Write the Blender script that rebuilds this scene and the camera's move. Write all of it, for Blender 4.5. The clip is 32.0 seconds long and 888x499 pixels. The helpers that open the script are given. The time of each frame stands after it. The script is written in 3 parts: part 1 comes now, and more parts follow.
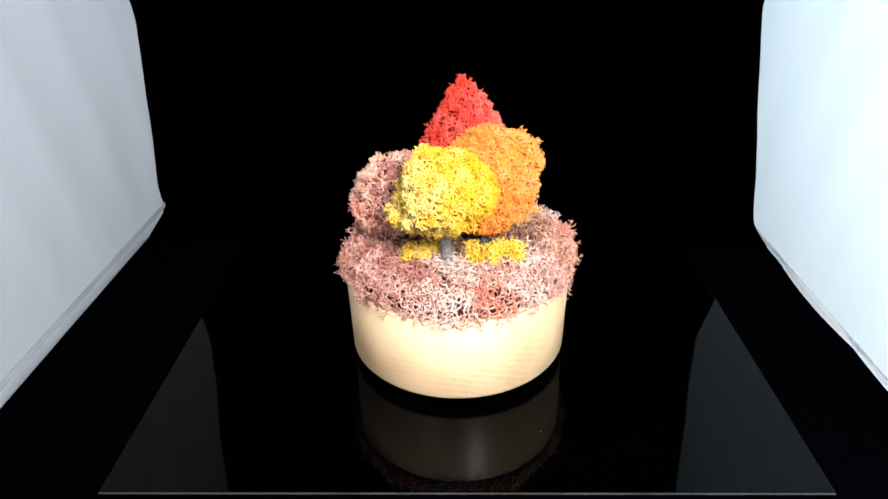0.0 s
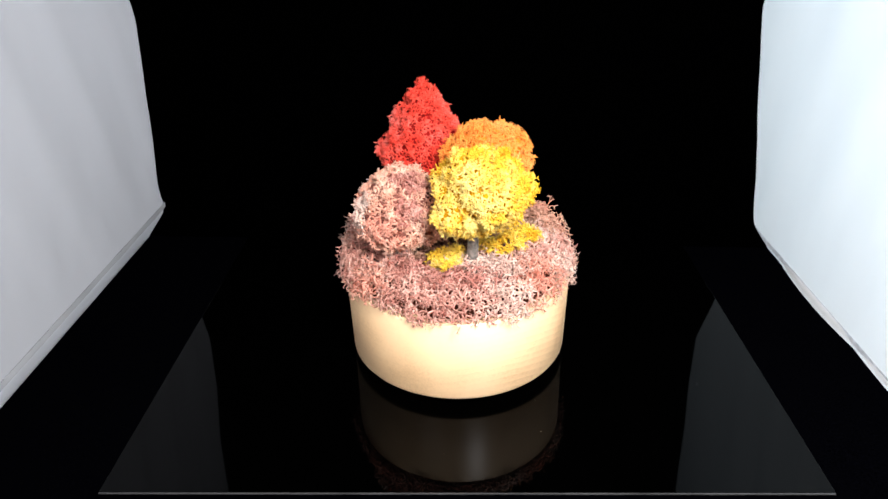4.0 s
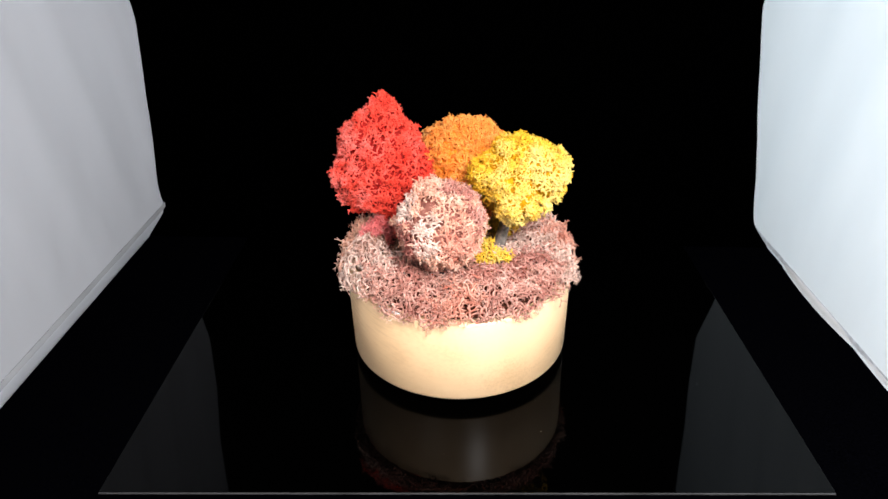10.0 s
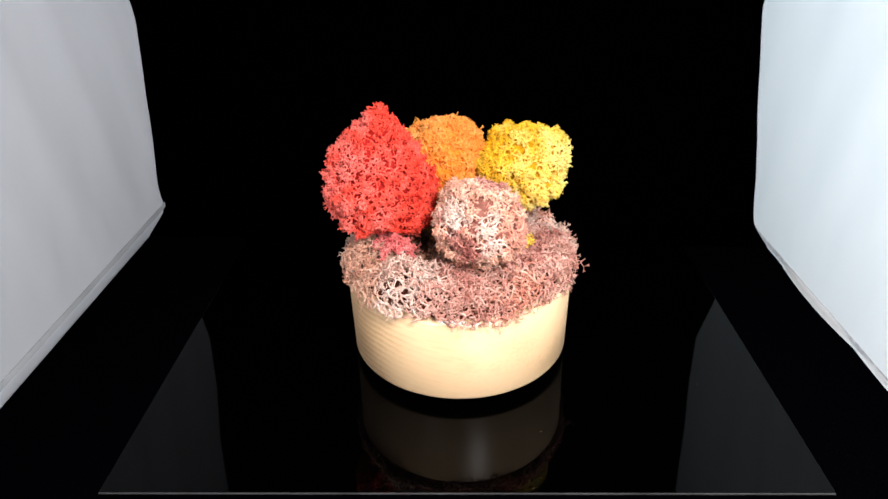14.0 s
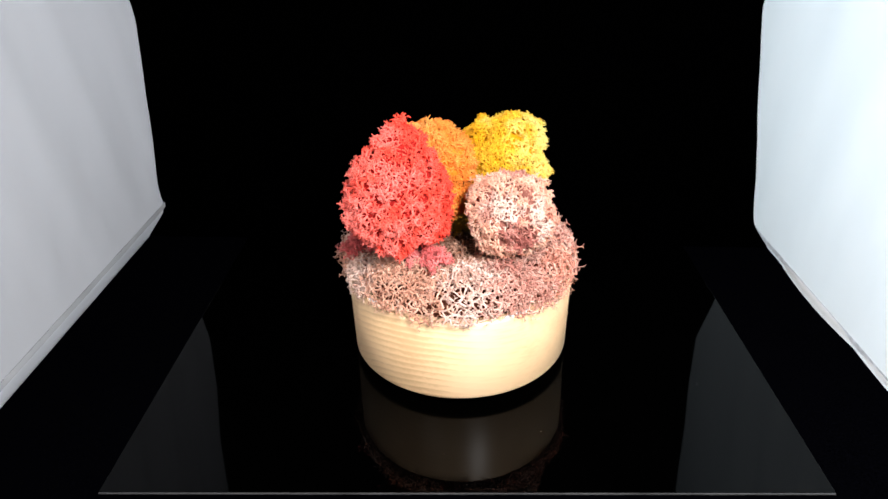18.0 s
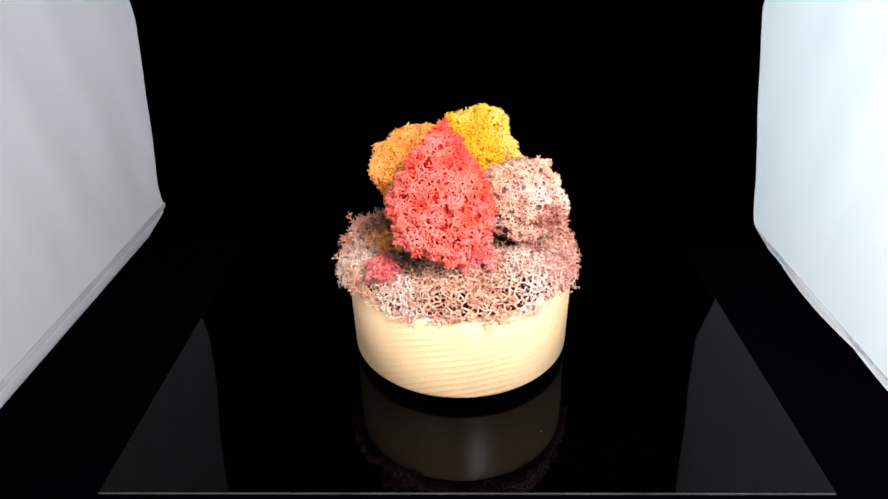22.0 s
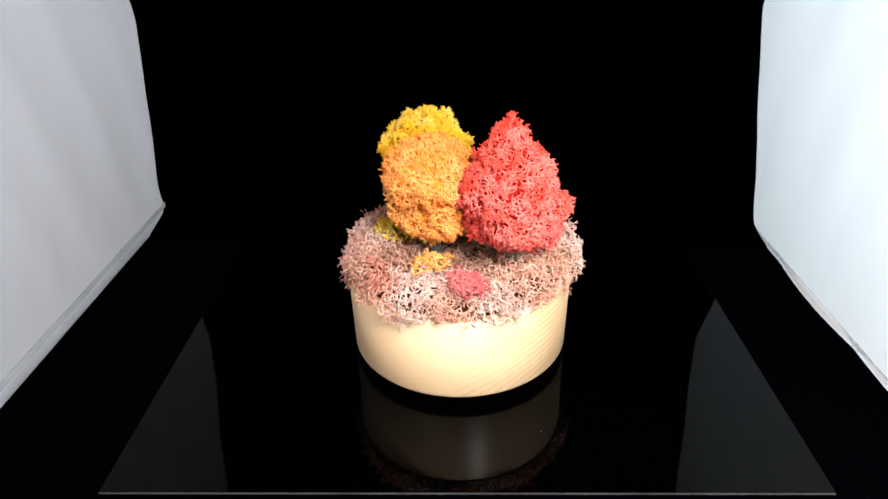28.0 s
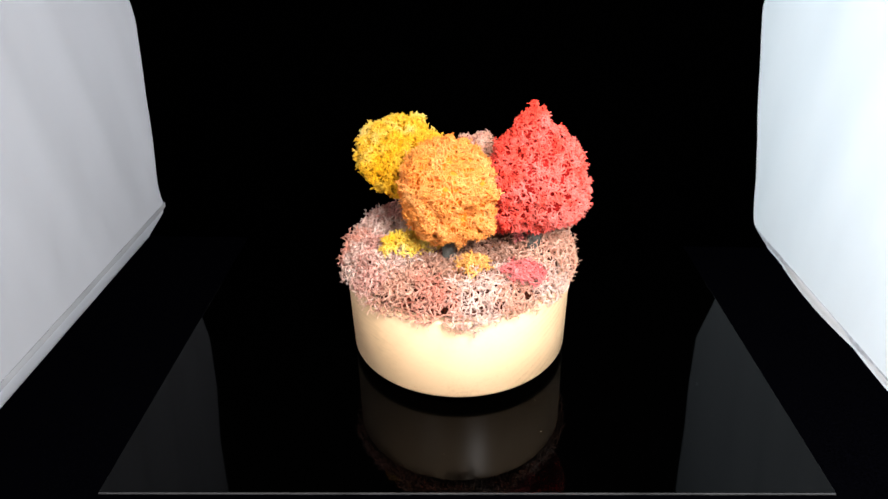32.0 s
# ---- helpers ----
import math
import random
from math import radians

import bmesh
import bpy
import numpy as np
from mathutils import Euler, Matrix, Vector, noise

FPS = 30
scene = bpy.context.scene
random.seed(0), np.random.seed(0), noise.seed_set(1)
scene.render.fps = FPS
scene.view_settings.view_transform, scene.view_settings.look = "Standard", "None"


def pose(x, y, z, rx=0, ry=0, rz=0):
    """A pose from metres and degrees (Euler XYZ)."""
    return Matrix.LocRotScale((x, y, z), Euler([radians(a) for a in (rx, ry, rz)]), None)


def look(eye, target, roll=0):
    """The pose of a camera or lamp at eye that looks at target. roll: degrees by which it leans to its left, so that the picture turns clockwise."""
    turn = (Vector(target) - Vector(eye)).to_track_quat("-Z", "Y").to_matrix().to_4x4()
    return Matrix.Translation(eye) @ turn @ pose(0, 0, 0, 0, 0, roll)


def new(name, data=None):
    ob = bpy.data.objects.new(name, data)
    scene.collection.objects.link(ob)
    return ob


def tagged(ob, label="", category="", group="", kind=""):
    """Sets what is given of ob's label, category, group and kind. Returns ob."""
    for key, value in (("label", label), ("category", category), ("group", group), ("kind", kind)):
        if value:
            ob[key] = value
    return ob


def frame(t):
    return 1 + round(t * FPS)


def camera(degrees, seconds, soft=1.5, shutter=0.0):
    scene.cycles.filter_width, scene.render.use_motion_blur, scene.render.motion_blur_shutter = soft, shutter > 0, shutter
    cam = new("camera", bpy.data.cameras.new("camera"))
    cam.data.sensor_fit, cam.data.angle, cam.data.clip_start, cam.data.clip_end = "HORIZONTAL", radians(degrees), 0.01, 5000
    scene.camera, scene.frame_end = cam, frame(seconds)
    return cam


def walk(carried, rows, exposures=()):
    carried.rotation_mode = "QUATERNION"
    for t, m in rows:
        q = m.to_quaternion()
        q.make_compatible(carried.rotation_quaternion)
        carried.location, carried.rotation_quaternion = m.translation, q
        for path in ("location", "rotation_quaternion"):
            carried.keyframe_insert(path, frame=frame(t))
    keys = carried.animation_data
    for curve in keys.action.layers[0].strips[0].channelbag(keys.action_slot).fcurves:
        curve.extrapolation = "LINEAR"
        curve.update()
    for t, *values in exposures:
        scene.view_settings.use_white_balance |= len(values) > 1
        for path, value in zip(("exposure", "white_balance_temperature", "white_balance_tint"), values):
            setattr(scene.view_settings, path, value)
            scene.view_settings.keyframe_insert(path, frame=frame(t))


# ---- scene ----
# Camera: stands still
cam = camera(67.58, 32.0, soft=1.6)
EYE, AIM = (0.0, -0.29873, 0.22071), (-0.00756, 0.0077, 0.05175)
walk(cam, [(0.0, look(EYE, AIM, -1.241)), (32.0, look(EYE, AIM, -1.241))],
     exposures=[(0.0, 0.07, 6020, 5), (1.5, 0.03, 6050, 6), (3.0, -0.01, 6270, 9), (6.0, -0.09, 6450, 10), (8.0, -0.12, 6450, 10), (11.0, -0.18, 6450, 10), (14.0, -0.17, 6450, 10),
                (17.0, -0.06, 6430, 9), (20.0, -0.02, 6400, 9), (25.0, -0.02, 6450, 10), (28.0, -0.03, 6450, 10), (32.0, 0.01, 6450, 10)])

TURN = 7.943          # degrees a second, anticlockwise from above
LIFT = 0.0056         # height of the turntable's top over the board

# ---- light ----
world = bpy.data.worlds.new("dark_room")
world.use_nodes = True
world.node_tree.nodes["Background"].inputs["Color"].default_value = (0.6, 0.75, 1.0, 1)
world.node_tree.nodes["Background"].inputs["Strength"].default_value = 0.005
scene.world = world


def area_lamp(name, eye, target, sx, sy, watts, colour):
    data = bpy.data.lights.new(name, "AREA")
    data.shape, data.size, data.size_y = "RECTANGLE", sx, sy
    data.energy, data.color = watts, colour
    ob = new(name, data)
    ob.matrix_world = look(eye, target)
    return ob


area_lamp("key_lamp", (0.085, -0.275, 0.288), (0.0, 0.0, 0.06), 0.07, 0.10, 3.65, (1.0, 0.975, 0.965))
# Added soft fill from the front left, an unseen source that lifts the bowl's dark side.
area_lamp("fill_lamp", (-0.27, -0.36, 0.27), (0.0, 0.0, 0.06), 0.36, 0.30, 2.3, (1.0, 0.965, 0.955))
area_lamp("west_tent_lamp", (-0.42, 0.26, 0.22), (-0.2, 0.22, 0.20), 0.44, 0.46, 0.80, (0.94, 0.93, 0.965))
area_lamp("east_tent_lamp", (0.41, -0.02, 0.20), (0.2, -0.02, 0.18), 0.50, 0.42, 2.1, (0.76, 0.91, 1.0))


# ---- materials ----
def material(name):
    mat = bpy.data.materials.new(name)
    mat.use_nodes = True
    tree = mat.node_tree
    return mat, tree, tree.nodes["Principled BSDF"]


def node(tree, kind, **inputs):
    n = tree.nodes.new(kind)
    for key, value in inputs.items():
        n.inputs[key.replace("_", " ")].default_value = value
    return n


def ramp(tree, fac, stops):
    n = tree.nodes.new("ShaderNodeValToRGB")
    el = n.color_ramp.elements
    while len(el) < len(stops):
        el.new(0.5)
    for e, (pos, col) in zip(el, stops):
        e.position, e.color = pos, (*col, 1)
    tree.links.new(fac, n.inputs["Fac"])
    return n.outputs["Color"]


def moss_material(name, stops, patch=90.0, strand=0.2, shine=0.08, fade=None):
    """Dyed lichen: patches of shade, strand by strand variation, thin and a little see-through."""
    mat, tree, bsdf = material(name)
    link = tree.links.new
    co = tree.nodes.new("ShaderNodeTexCoord").outputs["Object"]
    big = node(tree, "ShaderNodeTexNoise", Scale=patch, Detail=3.0, Roughness=0.6)
    link(co, big.inputs["Vector"])
    geo = tree.nodes.new("ShaderNodeNewGeometry")
    mix = tree.nodes.new("ShaderNodeMath")
    mix.operation = "MULTIPLY_ADD"
    link(geo.outputs["Random Per Island"], mix.inputs[0])
    mix.inputs[1].default_value = strand
    sub = node(tree, "ShaderNodeMath")
    sub.operation = "SUBTRACT"
    link(big.outputs["Fac"], sub.inputs[0])
    sub.inputs[1].default_value = strand / 2
    link(sub.outputs[0], mix.inputs[2])
    tone = mix.outputs[0]
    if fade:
        # the tone shifts from one side to the other: fade is a way and its middle
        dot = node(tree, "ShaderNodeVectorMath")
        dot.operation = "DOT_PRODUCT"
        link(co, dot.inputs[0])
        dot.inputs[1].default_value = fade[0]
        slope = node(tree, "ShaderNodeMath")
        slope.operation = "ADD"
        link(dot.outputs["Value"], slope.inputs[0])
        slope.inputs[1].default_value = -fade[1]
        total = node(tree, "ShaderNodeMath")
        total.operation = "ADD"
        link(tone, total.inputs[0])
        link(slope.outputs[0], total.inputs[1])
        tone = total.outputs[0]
    col = ramp(tree, tone, stops)
    link(col, bsdf.inputs["Base Color"])
    bsdf.inputs["Roughness"].default_value = 0.8
    bsdf.inputs["Specular IOR Level"].default_value = shine
    fine = node(tree, "ShaderNodeTexNoise", Scale=2500.0, Detail=2.0)
    link(co, fine.inputs["Vector"])
    bump = node(tree, "ShaderNodeBump", Strength=0.25, Distance=0.0003)
    link(fine.outputs["Fac"], bump.inputs["Height"])
    link(bump.outputs["Normal"], bsdf.inputs["Normal"])
    thin = tree.nodes.new("ShaderNodeBsdfTranslucent")
    link(col, thin.inputs["Color"])
    both = tree.nodes.new("ShaderNodeMixShader")
    both.inputs["Fac"].default_value = 0.30
    link(bsdf.outputs[0], both.inputs[1])
    link(thin.outputs[0], both.inputs[2])
    link(both.outputs[0], tree.nodes["Material Output"].inputs["Surface"])
    return mat


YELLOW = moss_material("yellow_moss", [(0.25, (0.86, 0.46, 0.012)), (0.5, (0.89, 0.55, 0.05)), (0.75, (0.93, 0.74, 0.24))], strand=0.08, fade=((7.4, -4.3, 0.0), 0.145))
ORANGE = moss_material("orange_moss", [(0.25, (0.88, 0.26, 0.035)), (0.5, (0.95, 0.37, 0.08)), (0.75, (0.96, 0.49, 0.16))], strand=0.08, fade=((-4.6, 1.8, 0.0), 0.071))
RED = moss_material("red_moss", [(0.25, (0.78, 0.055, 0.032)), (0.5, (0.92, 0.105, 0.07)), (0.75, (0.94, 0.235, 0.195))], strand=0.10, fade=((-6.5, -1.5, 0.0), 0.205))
ROSE = moss_material("rose_moss", [(0.25, (0.68, 0.12, 0.12)), (0.5, (0.82, 0.22, 0.21)), (0.75, (0.88, 0.38, 0.35))])
DUSTY = moss_material("dusty_pink_moss", [(0.25, (0.46, 0.18, 0.14)), (0.5, (0.72, 0.38, 0.305)), (0.75, (0.85, 0.58, 0.49))], 110.0, 0.30)
MAUVE = moss_material("mauve_moss", [(0.25, (0.33, 0.11, 0.085)), (0.5, (0.62, 0.28, 0.225)), (0.75, (0.79, 0.49, 0.41))], 110.0, 0.30)
CREAM = moss_material("cream_pink_moss", [(0.25, (0.58, 0.34, 0.27)), (0.5, (0.80, 0.56, 0.47)), (0.75, (0.89, 0.72, 0.64))], 110.0, 0.30)
CORAL = moss_material("coral_moss", [(0.25, (0.56, 0.18, 0.12)), (0.5, (0.77, 0.355, 0.26)), (0.75, (0.86, 0.54, 0.42))], 110.0, 0.28)
PEACH = moss_material("peach_moss", [(0.25, (0.52, 0.23, 0.15)), (0.5, (0.76, 0.42, 0.30)), (0.75, (0.86, 0.59, 0.46))], 110.0, 0.28)
TAN = moss_material("tan_moss", [(0.25, (0.36, 0.17, 0.11)), (0.5, (0.60, 0.32, 0.22)), (0.75, (0.78, 0.51, 0.38))], 110.0, 0.30)
SALMON = moss_material("salmon_moss", [(0.25, (0.66, 0.29, 0.20)), (0.5, (0.85, 0.48, 0.35)), (0.75, (0.89, 0.61, 0.48))], 110.0, 0.22)
PALE = moss_material("pale_moss", [(0.25, (0.64, 0.38, 0.31)), (0.5, (0.81, 0.59, 0.50)), (0.75, (0.88, 0.71, 0.63))], 140.0, 0.20)
# Core colours run darker than their crowns, painting shade into the pits.
RED_PIT_SHADE = moss_material("red_moss_pit_shade", [(0.3, (0.22, 0.010, 0.009)), (0.7, (0.40, 0.024, 0.02))], 300.0, 0.0, 0.0)
YELLOW_PIT_SHADE = moss_material("yellow_moss_pit_shade", [(0.3, (0.40, 0.18, 0.005)), (0.7, (0.58, 0.30, 0.01))], 300.0, 0.0, 0.0)
ORANGE_PIT_SHADE = moss_material("orange_moss_pit_shade", [(0.3, (0.72, 0.19, 0.014)), (0.7, (0.86, 0.28, 0.03))], 300.0, 0.0, 0.0)
PINK_PIT_SHADE = moss_material("pink_moss_pit_shade", [(0.3, (0.18, 0.065, 0.05)), (0.7, (0.32, 0.13, 0.10))], 300.0, 0.0, 0.0)
PLUM = moss_material("plum_moss", [(0.25, (0.30, 0.09, 0.075)), (0.5, (0.50, 0.18, 0.145)), (0.75, (0.68, 0.34, 0.28))], 140.0, 0.28)
# Brown tint that paints the trees' shade onto the ground moss.
TREE_SHADE = moss_material("tree_shade_moss", [(0.25, (0.20, 0.085, 0.055)), (0.5, (0.40, 0.20, 0.135)), (0.75, (0.62, 0.38, 0.28))], 110.0, 0.30)
LEMON = moss_material("lemon_moss", [(0.25, (0.84, 0.48, 0.02)), (0.5, (0.90, 0.62, 0.08)), (0.75, (0.93, 0.76, 0.29))], strand=0.12)
AMBER = moss_material("amber_moss", [(0.25, (0.82, 0.34, 0.05)), (0.5, (0.90, 0.48, 0.13)), (0.75, (0.93, 0.62, 0.28))], strand=0.12)
# Near-black bed colour stands in for shade down between the clumps.
GAP_SHADE = moss_material("gap_shade_moss", [(0.3, (0.05, 0.016, 0.010)), (0.5, (0.10, 0.034, 0.020)), (0.7, (0.17, 0.065, 0.040))], 300.0, 0.0, 0.0)


def maple():
    """Pale turned maple: growth rings round a level axis, fine fibres, satin varnish."""
    mat, tree, bsdf = material("maple")
    link = tree.links.new
    co = tree.nodes.new("ShaderNodeTexCoord").outputs["Object"]
    place = node(tree, "ShaderNodeMapping")
    place.inputs["Location"].default_value = (0.0, 0.012, 0.070)
    place.inputs["Rotation"].default_value = (radians(2), radians(3), radians(-42))
    link(co, place.inputs["Vector"])
    rings = node(tree, "ShaderNodeTexWave", Scale=92.0, Distortion=1.6, Detail=2.0, Detail_Scale=0.6, Detail_Roughness=0.5)
    rings.wave_type, rings.rings_direction, rings.wave_profile = "RINGS", "X", "SAW"
    link(place.outputs[0], rings.inputs["Vector"])
    stretch = node(tree, "ShaderNodeMapping")
    stretch.inputs["Rotation"].default_value = (0, 0, radians(-42))
    stretch.inputs["Scale"].default_value = (40.0, 900.0, 900.0)
    link(co, stretch.inputs["Vector"])
    fibre = node(tree, "ShaderNodeTexNoise", Scale=1.0, Detail=4.0)
    link(stretch.outputs[0], fibre.inputs["Vector"])
    cloud = node(tree, "ShaderNodeTexNoise", Scale=22.0, Detail=3.0)
    link(co, cloud.inputs["Vector"])
    # the rings show where the turning cuts across the grain
    parts = node(tree, "ShaderNodeSeparateXYZ")
    link(place.outputs[0], parts.inputs[0])
    along = node(tree, "ShaderNodeMath")
    along.operation = "MULTIPLY_ADD"
    link(parts.outputs["X"], along.inputs[0])
    along.inputs[1].default_value, along.inputs[2].default_value = 8.9, 0.5
    show = ramp(tree, along.outputs[0], [(0.0, (0.40,) * 3), (0.09, (0.24,) * 3), (0.22, (0.05,) * 3), (0.85, (0.03,) * 3), (1.0, (0.16,) * 3)])
    a = node(tree, "ShaderNodeMath")
    a.operation = "MULTIPLY_ADD"
    link(rings.outputs["Fac"], a.inputs[0])
    link(show, a.inputs[1])
    link(cloud.outputs["Fac"], a.inputs[2])
    b = node(tree, "ShaderNodeMath")
    b.operation = "MULTIPLY_ADD"
    link(fibre.outputs["Fac"], b.inputs[0])
    b.inputs[1].default_value = 0.38
    link(a.outputs[0], b.inputs[2])
    col = ramp(tree, b.outputs[0], [(0.40, (0.83, 0.59, 0.35)), (0.80, (0.78, 0.515, 0.28)), (1.0, (0.60, 0.37, 0.18))])
    link(col, bsdf.inputs["Base Color"])
    bsdf.inputs["Roughness"].default_value = 0.42
    bsdf.inputs["IOR"].default_value = 1.6
    bsdf.inputs["Specular IOR Level"].default_value = 1.0
    bsdf.inputs["Coat Weight"].default_value = 0.6
    bsdf.inputs["Coat Roughness"].default_value = 0.60
    bsdf.inputs["Anisotropic"].default_value = 0.7
    bsdf.inputs["Anisotropic Rotation"].default_value = 0.25
    lathe_marks = tree.nodes.new("ShaderNodeTangent")
    lathe_marks.direction_type, lathe_marks.axis = "RADIAL", "Z"
    link(lathe_marks.outputs[0], bsdf.inputs["Tangent"])
    bump = node(tree, "ShaderNodeBump", Strength=0.12, Distance=0.0002)
    link(b.outputs[0], bump.inputs["Height"])
    link(bump.outputs["Normal"], bsdf.inputs["Normal"])
    return mat


def simple(name, colour, rough, scale, amount, bumpy, spec=0.5):
    mat, tree, bsdf = material(name)
    link = tree.links.new
    co = tree.nodes.new("ShaderNodeTexCoord").outputs["Object"]
    n = node(tree, "ShaderNodeTexNoise", Scale=scale, Detail=5.0)
    link(co, n.inputs["Vector"])
    lo = tuple(c * (1 - amount) for c in colour)
    hi = tuple(min(1, c * (1 + amount)) for c in colour)
    link(ramp(tree, n.outputs["Fac"], [(0.3, lo), (0.7, hi)]), bsdf.inputs["Base Color"])
    bsdf.inputs["Roughness"].default_value = rough
    bsdf.inputs["Specular IOR Level"].default_value = spec
    bump = node(tree, "ShaderNodeBump", Strength=bumpy, Distance=0.0005)
    link(n.outputs["Fac"], bump.inputs["Height"])
    link(bump.outputs["Normal"], bsdf.inputs["Normal"])
    return mat


def fabric(name, colour, through_part):
    """White tent cloth: diffuse, and lit through from outside."""
    mat, tree, bsdf = material(name)
    link = tree.links.new
    co = tree.nodes.new("ShaderNodeTexCoord").outputs["Object"]
    place = node(tree, "ShaderNodeMapping")
    place.inputs["Scale"].default_value = (1.0, 1.0, 0.25)
    link(co, place.inputs["Vector"])
    n = node(tree, "ShaderNodeTexNoise", Scale=16.0, Detail=3.0)
    link(place.outputs[0], n.inputs["Vector"])
    col = ramp(tree, n.outputs["Fac"], [(0.3, tuple(c * 0.93 for c in colour)), (0.7, colour)])
    front = tree.nodes.new("ShaderNodeBsdfDiffuse")
    back = tree.nodes.new("ShaderNodeBsdfTranslucent")
    link(col, front.inputs["Color"])
    link(col, back.inputs["Color"])
    weave = node(tree, "ShaderNodeTexNoise", Scale=900.0, Detail=1.0)
    link(co, weave.inputs["Vector"])
    bump = node(tree, "ShaderNodeBump", Strength=0.1, Distance=0.0003)
    link(weave.outputs["Fac"], bump.inputs["Height"])
    link(bump.outputs["Normal"], front.inputs["Normal"])
    both = tree.nodes.new("ShaderNodeMixShader")
    both.inputs["Fac"].default_value = through_part
    link(front.outputs[0], both.inputs[1])
    link(back.outputs[0], both.inputs[2])
    link(both.outputs[0], tree.nodes["Material Output"].inputs["Surface"])
    return mat


MAPLE = maple()
ACRYLIC = simple("black_acrylic", (0.0001, 0.0001, 0.0001), 0.03, 30.0, 0.2, 0.0, 0.088)
ACRYLIC.node_tree.nodes["Principled BSDF"].inputs["Specular Tint"].default_value = (0.97, 0.98, 1.0, 1)
ACRYLIC_EDGE = simple("polished_acrylic_edge", (0.035, 0.035, 0.036), 0.22, 60.0, 0.3, 0.05)
VELVET = simple("black_cloth", (0.0004, 0.0004, 0.0007), 0.95, 900.0, 0.5, 0.3, 0.0)
DRAPE = simple("black_backdrop_cloth", (0.00008, 0.00008, 0.00009), 1.0, 700.0, 0.4, 0.2, 0.0)
RUBBER = simple("black_plastic", (0.006, 0.006, 0.006), 0.6, 200.0, 0.2, 0.05, 0.2)
BARK = simple("grey_bark", (0.16, 0.14, 0.125), 0.85, 420.0, 0.55, 0.8, 0.2)
DARK_BARK = simple("dark_bark", (0.085, 0.08, 0.07), 0.85, 420.0, 0.5, 0.8, 0.1)
# The west side's white cloth is greyed in colour for its weaker light.
DIM_CLOTH = fabric("dim_white_tent_cloth", (0.60, 0.62, 0.66), 0.5)
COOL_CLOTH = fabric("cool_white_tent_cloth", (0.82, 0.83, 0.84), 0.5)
GLUE = simple("dried_glue", (0.75, 0.75, 0.74), 0.15, 300.0, 0.1, 0.1)
DUST = simple("pale_dust", (0.6, 0.6, 0.6), 0.9, 900.0, 0.2, 0.0)
DARK_WALL = simple("dark_room_paint", (0.005, 0.005, 0.005), 0.9, 5.0, 0.2, 0.05, 0.2)


# ---- mesh helpers ----
def part(name, data, mat, parent=None, label=""):
    """Links a bmesh or a mesh as one object, under a thing or a part."""
    if isinstance(data, bmesh.types.BMesh):
        me = bpy.data.meshes.new(name)
        data.to_mesh(me)
        data.free()
    else:
        me = data
    if mat is not None and not me.materials:
        me.materials.append(mat)
    ob = new(name, me)
    if parent is not None:
        ob.parent = parent
    return tagged(ob, label=label)


def smooth(bm):
    for f in bm.faces:
        f.smooth = True
    return bm


def lathe(profile, steps=96):
    """Turns (radius, height) pairs about z; a radius of nought closes the form."""
    bm = bmesh.new()
    rings = []
    for r, z in profile:
        if r < 1e-6:
            rings.append([bm.verts.new((0, 0, z))])
        else:
            rings.append([bm.verts.new((r * math.cos(a), r * math.sin(a), z)) for a in (2 * math.pi * k / steps for k in range(steps))])
    for lo, hi in zip(rings, rings[1:]):
        for k in range(steps):
            a, b = lo[k % len(lo)], lo[(k + 1) % len(lo)]
            c, d = hi[(k + 1) % len(hi)], hi[k % len(hi)]
            vs = list(dict.fromkeys((a, b, c, d)))
            if len(vs) > 2:
                bm.faces.new(vs)
    return smooth(bm)


def sheet(nu, nv, place):
    """A grid of nu x nv faces; place(u, v) gives each corner for u and v from 0 to 1."""
    bm = bmesh.new()
    vs = [[bm.verts.new(place(i / nu, j / nv)) for j in range(nv + 1)] for i in range(nu + 1)]
    for i in range(nu):
        for j in range(nv):
            bm.faces.new((vs[i][j], vs[i + 1][j], vs[i + 1][j + 1], vs[i][j + 1]))
    return smooth(bm)


def slab(x0, x1, y0, y1, z0, z1, bevel=0.0):
    bm = bmesh.new()
    bmesh.ops.create_cube(bm, size=1)
    for v in bm.verts:
        v.co = Vector((x0 if v.co.x < 0 else x1, y0 if v.co.y < 0 else y1, z0 if v.co.z < 0 else z1))
    if bevel:
        bmesh.ops.bevel(bm, geom=bm.edges[:], offset=bevel, segments=2, affect="EDGES", profile=0.5)
    return bm


